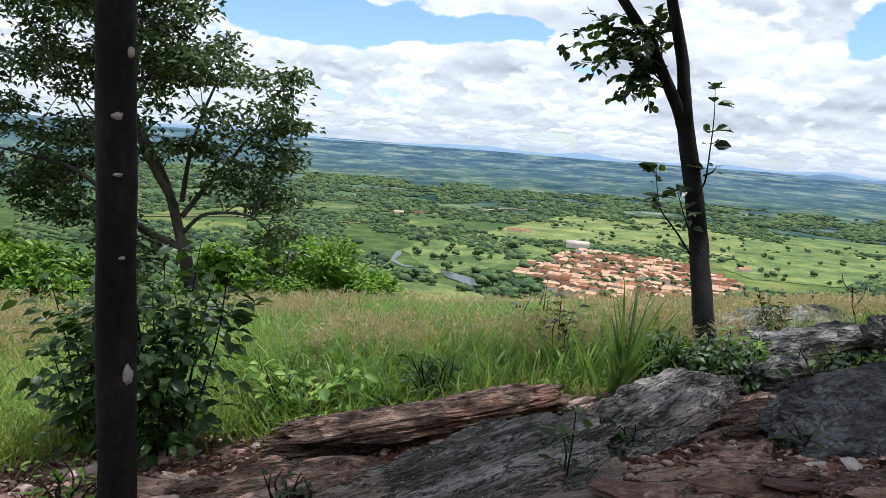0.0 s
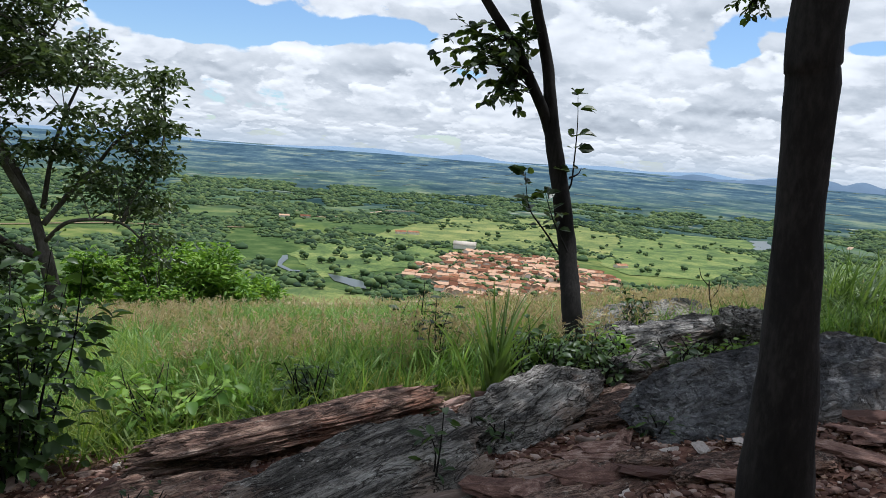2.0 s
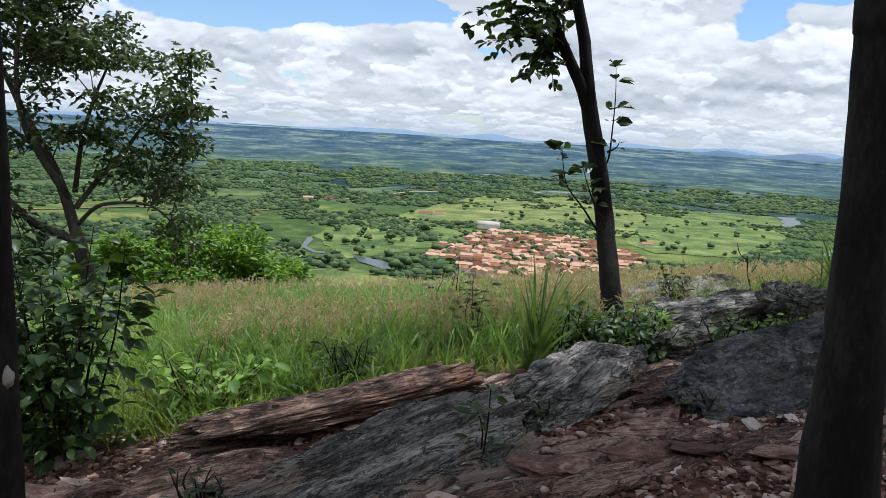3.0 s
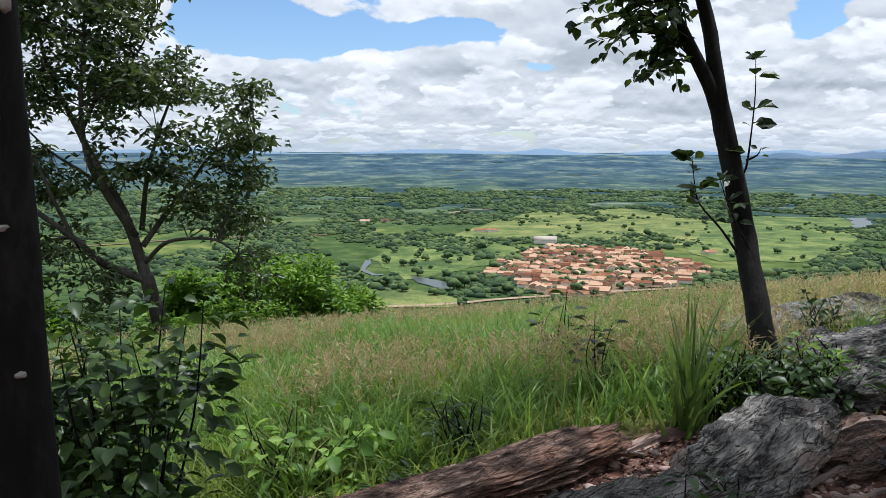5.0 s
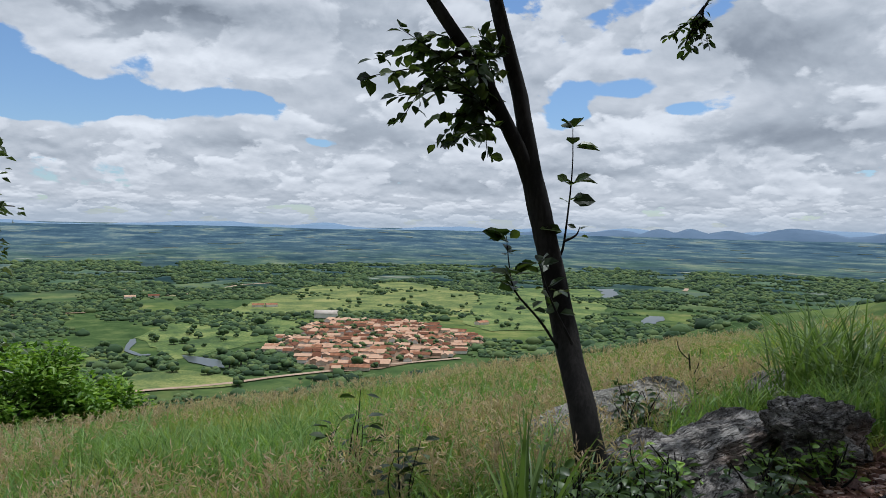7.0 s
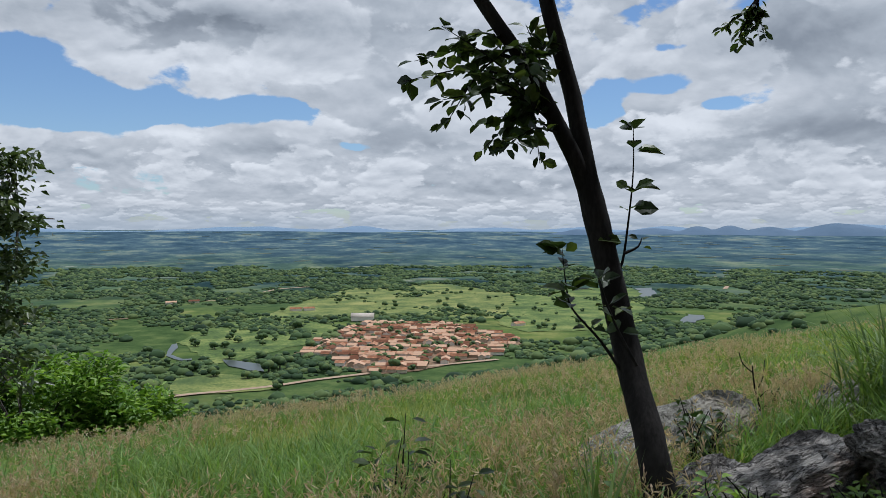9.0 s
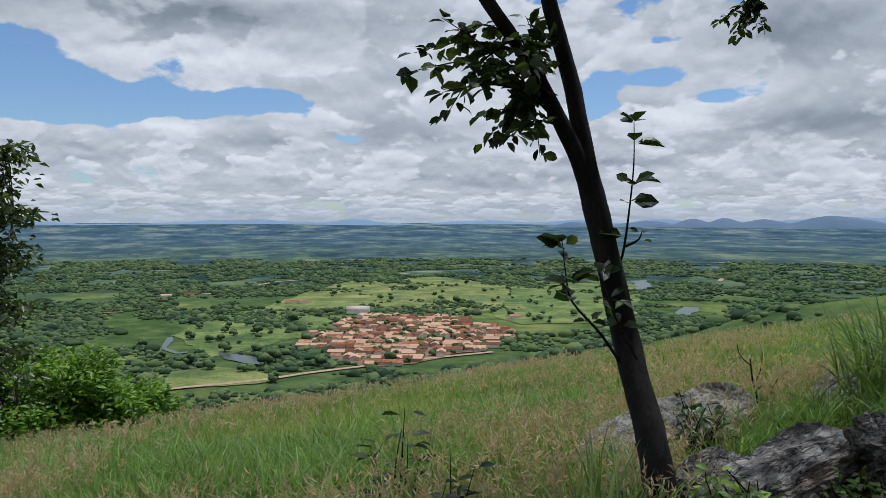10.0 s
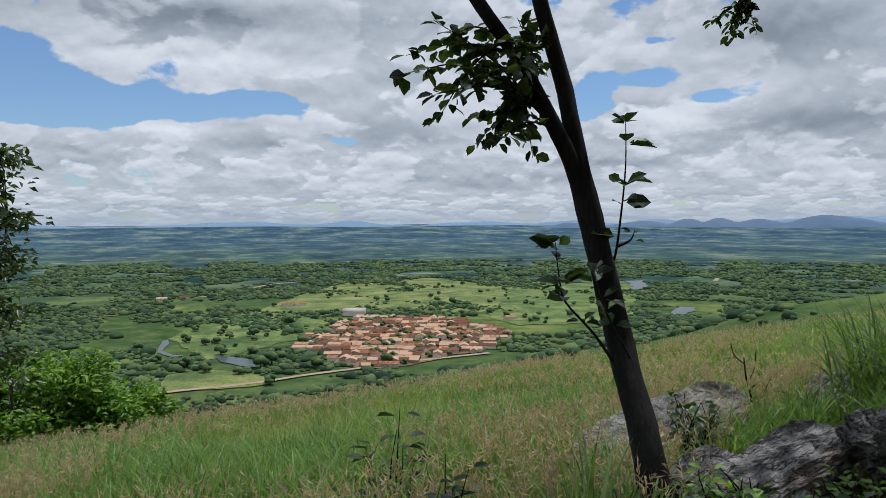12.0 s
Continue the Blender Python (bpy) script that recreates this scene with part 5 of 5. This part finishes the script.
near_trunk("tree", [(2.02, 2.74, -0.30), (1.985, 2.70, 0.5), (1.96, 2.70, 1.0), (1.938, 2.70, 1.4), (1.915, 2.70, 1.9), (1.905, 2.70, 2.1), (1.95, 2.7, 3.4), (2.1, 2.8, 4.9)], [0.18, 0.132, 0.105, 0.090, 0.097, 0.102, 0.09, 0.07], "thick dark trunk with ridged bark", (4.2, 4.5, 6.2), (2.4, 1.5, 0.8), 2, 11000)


def slope_tree():
    """The spreading tree lower on the slope."""
    g = np.random.default_rng(17)
    o = Vector((-6.6, 19.9, -3.55))
    ob = thing("tree", o, "spreading grey-barked tree with an airy crown of small leaves", "tree")

    def limb(bm, pts, r0, r1):
        n = len(pts)
        tube(bm, pts, [r0 + (r1 - r0) * k / (n - 1) for k in range(n)], 9, 0.12, 3.0)

    bm = bmesh.new()
    limb(bm, [(0.05, 0, -0.1), (-0.1, 0, 0.6), (-0.3, 0, 1.4), (-0.42, 0, 1.9)], 0.21, 0.17)
    part("trunk", bm, M_BARK_GREY, ob, smooth=True)
    limbs = [
        ([(-0.36, 0, 1.6), (-0.7, 0.1, 2.75), (-1.1, 0.2, 3.75), (-1.65, 0.3, 4.7), (-2.15, 0.4, 5.7), (-2.75, 0.5, 7.0), (-3.0, 0.5, 8.6)], 0.15, 0.03),
        ([(-0.3, 0, 1.7), (-1.3, -0.3, 2.2), (-1.9, -0.6, 2.9), (-2.85, -0.9, 3.7), (-3.7, -1.2, 4.0), (-4.8, -1.4, 4.2)], 0.11, 0.02),
        ([(-0.65, 0.1, 2.85), (-1.1, -0.4, 3.9), (-1.4, -0.7, 4.8), (-1.4, -0.9, 6.0), (-1.2, -1.0, 7.6), (-1.1, -1, 9.0)], 0.10, 0.02),
        ([(-0.4, 0, 2.2), (0.15, -0.3, 2.7), (0.85, -0.6, 2.87), (1.6, -0.8, 2.85), (2.1, -0.9, 2.5), (2.4, -0.9, 2.1)], 0.06, 0.012),
        ([(-0.5, 0.1, 2.6), (0.05, 0.3, 3.4), (0.6, 0.6, 4.15), (1.2, 0.8, 4.95), (2.2, 1.0, 5.3), (2.9, 1.0, 5.3)], 0.08, 0.012),
        ([(-0.5, 0.1, 3.0), (-0.35, 0.2, 4.3), (-0.1, 0.4, 5.4), (0.3, 0.6, 6.6), (0.4, 0.6, 7.6)], 0.07, 0.012),
        ([(-1.0, 0.2, 3.6), (-2.0, 0.8, 4.3), (-3.2, 1.2, 5.0), (-4.2, 1.4, 6.0)], 0.07, 0.012),
        ([(-2.0, 0.4, 5.4), (-1.6, 0.7, 6.4), (-0.8, 1.1, 7.4), (-0.2, 1.1, 8.5)], 0.06, 0.012),
        ([(-1.9, -0.6, 2.9), (-2.2, -0.8, 3.8), (-2.6, -1.0, 5.0), (-3.4, -1.2, 6.4)], 0.06, 0.012),
    ]
    for pts, r0, r1 in limbs:
        bm = bmesh.new()
        limb(bm, pts, r0, r1)
        part("limb", bm, M_BARK_GREY, ob, smooth=True)
    upper = [(-3.4, 9.0, 1.1), (-2.3, 8.9, 1.1), (-1.3, 8.9, 1.0), (-0.7, 8.3, 0.8), (-3.4, 7.6, 1.1), (-2.2, 7.6, 1.15), (-1.1, 7.4, 1.1), (0.15, 6.85, 0.8), (-0.1, 6.3, 0.9), (1.05, 6.4, 0.5), (1.8, 5.7, 0.6), (2.4, 5.4, 0.5),
             (2.3, 6.45, 0.28), (-3.4, 6.2, 1.0), (-2.2, 6.3, 0.7), (-1.1, 6.3, 0.8), (0.55, 5.3, 0.6), (1.45, 4.9, 0.45), (1.85, 4.35, 0.5), (2.3, 4.4, 0.35)]
    lower = [(-3.7, 5.0, 0.7), (-0.8, 4.5, 0.7), (-0.1, 4.5, 0.5), (0.4, 3.55, 0.6), (1.4, 3.35, 0.6), (2.1, 3.2, 0.5), (2.3, 2.2, 0.55), (-3.4, 4.1, 0.7), (-2.8, 4.3, 0.6), (-3.6, 3.25, 0.8), (-2.6, 2.8, 0.75),
             (-1.75, 2.0, 0.6), (-3.7, 2.6, 0.7), (-1.5, 1.3, 0.5), (-4.8, 3.6, 0.9), (-4.9, 5.2, 0.9), (-4.7, 6.8, 1.0), (-4.6, 8.3, 1.0), (-2.5, 10.0, 1.0), (-3.8, 10.2, 1.0), (-1.4, 9.9, 0.8)]
    base, size = [], []
    twigs = bmesh.new()
    ends = [Vector(p) for pts, _, _ in limbs for p in pts[2:]]
    for cx, cz, r in upper + lower:
        for q in range(max(4, int(9 * r))):
            c = Vector((cx + g.normal() * r * 0.45, g.uniform(-1.6, 1.6) * min(1.0, 0.5 + r * 0.6), cz + g.normal() * r * 0.38))
            near = min(ends, key=lambda e: (e - c).length)
            tube(twigs, [near, near.lerp(c, 0.55) + Vector((0, 0, 0.12)), c], [0.022, 0.014, 0.005], 4, 0)
            m = int(66 * (0.6 + 0.5 * r))
            sp = 0.24 + 0.07 * r
            base.append(np.array(c) + g.normal(size=(m, 3)) * (sp, sp, sp * 0.45))
    tagged(part("twig_mass", twigs, M_BARK_GREY, ob), kind="stuff")
    p = np.concatenate(base)
    n = len(p)
    L = g.uniform(0.14, 0.27, n)
    d = random_dirs(n, g, 0.3) + (0, 0, -0.15)
    v, f = leaf_mesh(p, d, np.tile((0, 0, 1.0), (n, 1)) + g.normal(size=(n, 3)) * 0.45, L, L * 0.50, 0.15, 0.3, False)
    tagged(mesh_ob("crown", v, f, M_TREE_LEAF, ob), kind="stuff")


slope_tree()


def leafy_twig(bm, pts, r0, leaves, leaf, g, spread=0.6, start=0.3, whorls=()):
    """A twig with its leaves: returns bases, directions and lengths."""
    tube(bm, pts, [r0 * (1 - 0.8 * k / (len(pts) - 1)) for k in range(len(pts))], 6, 0.0)
    out = []
    P = [Vector(p) for p in pts]
    for k in range(leaves):
        s = whorls[k % len(whorls)] + g.uniform(-0.012, 0.012) if whorls else start + (1 - start) * (k + g.uniform(0, 0.8)) / leaves
        q = s * (len(P) - 1)
        i = min(int(q), len(P) - 2)
        p = P[i].lerp(P[i + 1], q - i)
        a = g.uniform(0, 6.28)
        d = (P[i + 1] - P[i]).normalized() * 0.4 + Vector((math.cos(a), math.sin(a), g.uniform(-0.55, 0.35))) * spread
        out.append((tuple(p), tuple(d), leaf * g.uniform(0.55, 1.15)))
    return out


def forked_tree():
    """The leaning tree at the meadow's edge: a forked stem, a leafy bough and side shoots."""
    g = np.random.default_rng(23)
    o = Vector((2.24, 6.22, -0.24))
    ob = thing("tree", o, "slim leaning forked tree with large broad leaves", "tree")
    L = lambda *pts: [Vector(p) - o for p in pts]  # noqa: E731
    bm = bmesh.new()
    tube(bm, L((2.42, 6.46, -0.3), (2.37, 6.48, 0.0), (2.34, 6.56, 0.3), (2.335, 6.72, 0.6), (2.315, 6.83, 0.9), (2.26, 6.88, 1.2), (2.20, 6.92, 1.5), (2.14, 6.96, 1.8), (2.10, 7.0, 2.1), (2.07, 7.06, 2.4), (2.0, 7.1, 2.7), (1.92, 7.1, 2.95), (1.75, 7.1, 3.6), (1.55, 7.1, 4.4)),
         [0.118, 0.102, 0.092, 0.087, 0.085, 0.082, 0.081, 0.078, 0.062, 0.056, 0.053, 0.050, 0.042, 0.03], 16, 0.10, 5.0)
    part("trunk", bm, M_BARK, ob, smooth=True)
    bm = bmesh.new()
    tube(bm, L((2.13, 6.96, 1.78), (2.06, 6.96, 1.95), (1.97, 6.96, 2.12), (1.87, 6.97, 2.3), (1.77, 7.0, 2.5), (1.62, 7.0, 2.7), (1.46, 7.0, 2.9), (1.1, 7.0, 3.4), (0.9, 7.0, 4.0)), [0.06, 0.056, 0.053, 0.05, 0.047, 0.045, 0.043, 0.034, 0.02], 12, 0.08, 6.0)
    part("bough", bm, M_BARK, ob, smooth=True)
    leaves = []
    root = [(1.78, 7.0, 2.48), (1.70, 7.0, 2.6), (1.87, 6.97, 2.3), (1.95, 6.96, 2.15), (1.62, 7.0, 2.7)]
    for k, (x, z, m) in enumerate([(0.93, 2.45, 9), (1.05, 2.62, 9), (1.1, 2.3, 9), (1.2, 2.5, 10), (1.25, 2.2, 10), (1.35, 2.38, 11), (1.42, 2.6, 10), (1.45, 2.05, 8), (1.5, 2.25, 11), (1.58, 2.42, 10), (1.62, 2.1, 9), (1.75, 1.95, 7), (1.7, 2.25, 9), (1.15, 2.78, 8), (1.3, 2.72, 8), (1.85, 2.72, 8), (1.78, 2.5, 8), (1.8, 2.9, 7), (1.45, 2.02, 6)]):
        a = root[k % 5]
        y = 6.9 + g.uniform(-0.3, 0.4)
        mid = ((a[0] + x) / 2, (a[1] + y) / 2, (a[2] + z) / 2 + 0.08)
        bm = bmesh.new()
        leaves += leafy_twig(bm, L(a, mid, (x, y, z)), 0.009, m + 15, 0.115, g, 0.6, 0.2)
        part("twig", bm, M_BARK, ob)
    for pts, m, size in (
        (((2.30, 6.90, 1.26), (2.35, 6.90, 1.34), (2.32, 6.78, 1.60), (2.28, 6.66, 1.90), (2.23, 6.58, 2.17)), 18, 0.16),
        (((2.32, 6.76, 0.58), (2.12, 6.75, 0.85), (1.97, 6.85, 1.05), (1.90, 6.8, 1.22), (1.855, 6.76, 1.43)), 34, 0.15),
        (((2.28, 6.6, 0.72), (2.12, 6.6, 1.0), (2.02, 6.6, 1.25)), 16, 0.14),
        (((2.28, 6.75, 1.4), (2.34, 6.7, 1.44), (2.37, 6.7, 1.5)), 3, 0.07),
    ):
        bm = bmesh.new()
        leaves += leafy_twig(bm, L(*pts), 0.011, m, size, g, 0.8, 0.35, (0.36, 0.55, 0.66, 0.86, 0.97, 0.66, 0.97) if m > 15 else ())
        part("side_shoot", bm, M_BARK, ob)
    b, d, s = (np.array(q) for q in zip(*leaves))
    n = len(b)
    leaf_parts(ob, b + d * 0.03, d, np.tile((0, -0.3, 1.0), (n, 1)) + g.normal(size=(n, 3)) * 0.6, s, s * g.uniform(0.56, 0.76, n), M_BROAD_ONE)
    # the unseen top of the crown, added above the view for its shade
    n = 500
    p = np.array((1.45, 6.9, 4.7)) - np.array(o) + g.normal(size=(n, 3)) * (0.8, 0.6, 0.40)
    s = g.uniform(0.10, 0.17, n)
    v, f = leaf_mesh(p, random_dirs(n, g, 0.4), np.tile((0, 0, 1.0), (n, 1)) + g.normal(size=(n, 3)) * 0.35, s, s * 0.55, 0.12, 0.3, False)
    tagged(mesh_ob("crown", v, f, M_BROAD_LEAF, ob), kind="stuff")


forked_tree()


def overhang_tree():
    """A tree to the side, of which a drooping bough and the trunk's edge show."""
    g = np.random.default_rng(31)
    o = Vector((6.4, 6.6, 0.25))
    ob = thing("tree", o, "leaning dark tree whose bough hangs into view", "tree")
    L = lambda *pts: [Vector(p) - o for p in pts]  # noqa: E731
    bm = bmesh.new()
    tube(bm, L((6.35, 6.6, 0.0), (6.5, 6.7, 0.6), (6.9, 6.9, 1.5), (7.2, 7.2, 3.0), (7.2, 7.6, 4.8)), [0.16, 0.14, 0.13, 0.11, 0.08], 14, 0.12, 9.0)
    part("trunk", bm, M_BARK, ob, smooth=True)
    bm = bmesh.new()
    leaves = leafy_twig(bm, L((7.2, 7.6, 4.6), (6.6, 8.6, 5.0), (5.9, 9.6, 4.5), (5.55, 9.9, 3.75)), 0.04, 30, 0.13, g)
    part("bough", bm, M_BARK, ob)
    for k in range(9):
        bm = bmesh.new()
        e = (5.55 + g.normal() * 0.13, 9.85 + g.normal() * 0.15, 3.62 + abs(g.normal()) * 0.25)
        leaves += leafy_twig(bm, L((5.7, 9.75, 4.2), ((5.7 + e[0]) / 2, 9.8, 4.0), e), 0.008, 13, 0.13, g)
        part("twig", bm, M_BARK, ob)
    b, d, s = (np.array(q) for q in zip(*leaves))
    n = len(b)
    leaf_parts(ob, b, d, np.tile((0, 0, 1.0), (n, 1)) + g.normal(size=(n, 3)) * 0.35, s, s * 0.55, M_BROAD_ONE)
    # crown out of view, added to cast shade towards the rocks
    n = 5000
    p = np.array((6.3, 6.6, 5.6)) - np.array(o) + g.normal(size=(n, 3)) * (1.1, 0.9, 0.4)
    s = g.uniform(0.10, 0.18, n)
    v, f = leaf_mesh(p, random_dirs(n, g, 0.4), np.tile((0, 0, 1.0), (n, 1)) + g.normal(size=(n, 3)) * 0.35, s, s * 0.55, 0.12, 0.3, False)
    tagged(mesh_ob("crown", v, f, M_BROAD_LEAF, ob), kind="stuff")


overhang_tree()


# ---- sticks and litter ----
def stick(place, length, r, turn, seed, label, pitch=0):
    bm = bmesh.new()
    q = random.Random(seed)
    pts = [(length * (k / 4 - 0.5), q.uniform(-0.02, 0.02), q.uniform(-0.008, 0.008)) for k in range(5)]
    tube(bm, pts, [r, r * 1.05, r, r * 0.9, r * 0.75], 9, 0.12, seed)
    me = bpy.data.meshes.new("stick")
    bm.to_mesh(me)
    bm.free()
    me.materials.append(M_WOOD)
    ob = new("stick", me)
    x, y = place
    ob.matrix_basis = pose(x, y, h1(x, y) + r * 0.9, 0, pitch, turn)
    return tagged(ob, label, "stick", "sticks on the ground")


stick((1.85, 4.62), 0.42, 0.022, 28, 1, "short grey-brown stick lying on stony soil", -4)
stick((1.95, 4.35), 0.48, 0.018, 6, 2, "short grey-brown stick lying on stony soil", -4)
stick((1.0, 3.72), 0.85, 0.035, 14, 3, "long brown broken branch lying on soil", -5)


def dead_shrub():
    o = Vector((4.98, 8.8, h1(4.98, 8.8) - 0.02))
    ob = thing("dead_shrub", o, "bare dead shrub with thin crooked twigs", "shrub")
    ob.scale = (0.8, 0.8, 0.72)
    bm = bmesh.new()
    tube(bm, [(0, 0, 0), (0.02, 0, 0.35), (-0.06, 0, 0.65), (-0.1, 0, 0.95)], [0.014, 0.013, 0.012, 0.008], 6)
    part("stem", bm, M_BARK, ob)
    for pts in (((0.0, 0, 0.3), (0.3, 0.1, 0.42), (0.6, 0.1, 0.38), (0.95, 0.1, 0.22)), ((0.0, 0, 0.5), (0.15, 0, 0.6), (0.3, 0.05, 0.45)), ((0.02, 0, 0.3), (-0.25, 0, 0.36), (-0.5, 0, 0.3)), ((-0.04, 0, 0.6), (0.1, 0.05, 0.78), (0.16, 0.1, 1.0)), ((-0.08, 0, 0.85), (-0.2, 0.05, 0.98), (-0.26, 0.05, 1.15)), ((0.3, 0.1, 0.42), (0.42, 0.12, 0.6), (0.62, 0.15, 0.7))):
        bm = bmesh.new()
        tube(bm, pts, [0.009 - 0.002 * k for k in range(len(pts))], 5)
        part("twig", bm, M_BARK, ob)


dead_shrub()


def build_litter():
    g = np.random.default_rng(41)
    n = 14000
    x, y = g.uniform(-3.2, 5.2, n), g.uniform(2.3, 5.4, n)
    y = y + 0.16 * x
    p = np.stack([x, y, height(x, y) + 0.012 + g.uniform(0, 0.012, n)], 1)
    L = g.uniform(0.02, 0.075, n)
    v, f = leaf_mesh(p, random_dirs(n, g, 0.18), np.tile((0, 0, 1.0), (n, 1)) + g.normal(size=(n, 3)) * 0.35, L, L * 0.5, 0.2, 0.2, False)
    tagged(mesh_ob("leaf_litter", v, f, M_LITTER), "dry brown leaf litter on the soil", "leaf litter", kind="stuff")
    n = 15000
    tpl = []
    for s in range(4):
        tv, tf = lump_template(1, 50 + 5 * s)
        tpl.append((tv, tf))
    x, y = g.uniform(-3.2, 5.2, n), g.uniform(2.2, 5.3, n)
    y = y + 0.16 * x
    s = 0.008 + 0.035 * g.uniform(0, 1, n) ** 2.5
    v, f = scatter(tpl, np.stack([x, y, height(x, y) + 0.004], 1), s, s * 0.6, g.uniform(0, 6.3, n))
    tagged(mesh_ob("gravel", v, f, M_GRAVEL), "reddish gravel scattered over the soil", "gravel", kind="stuff")


build_litter()
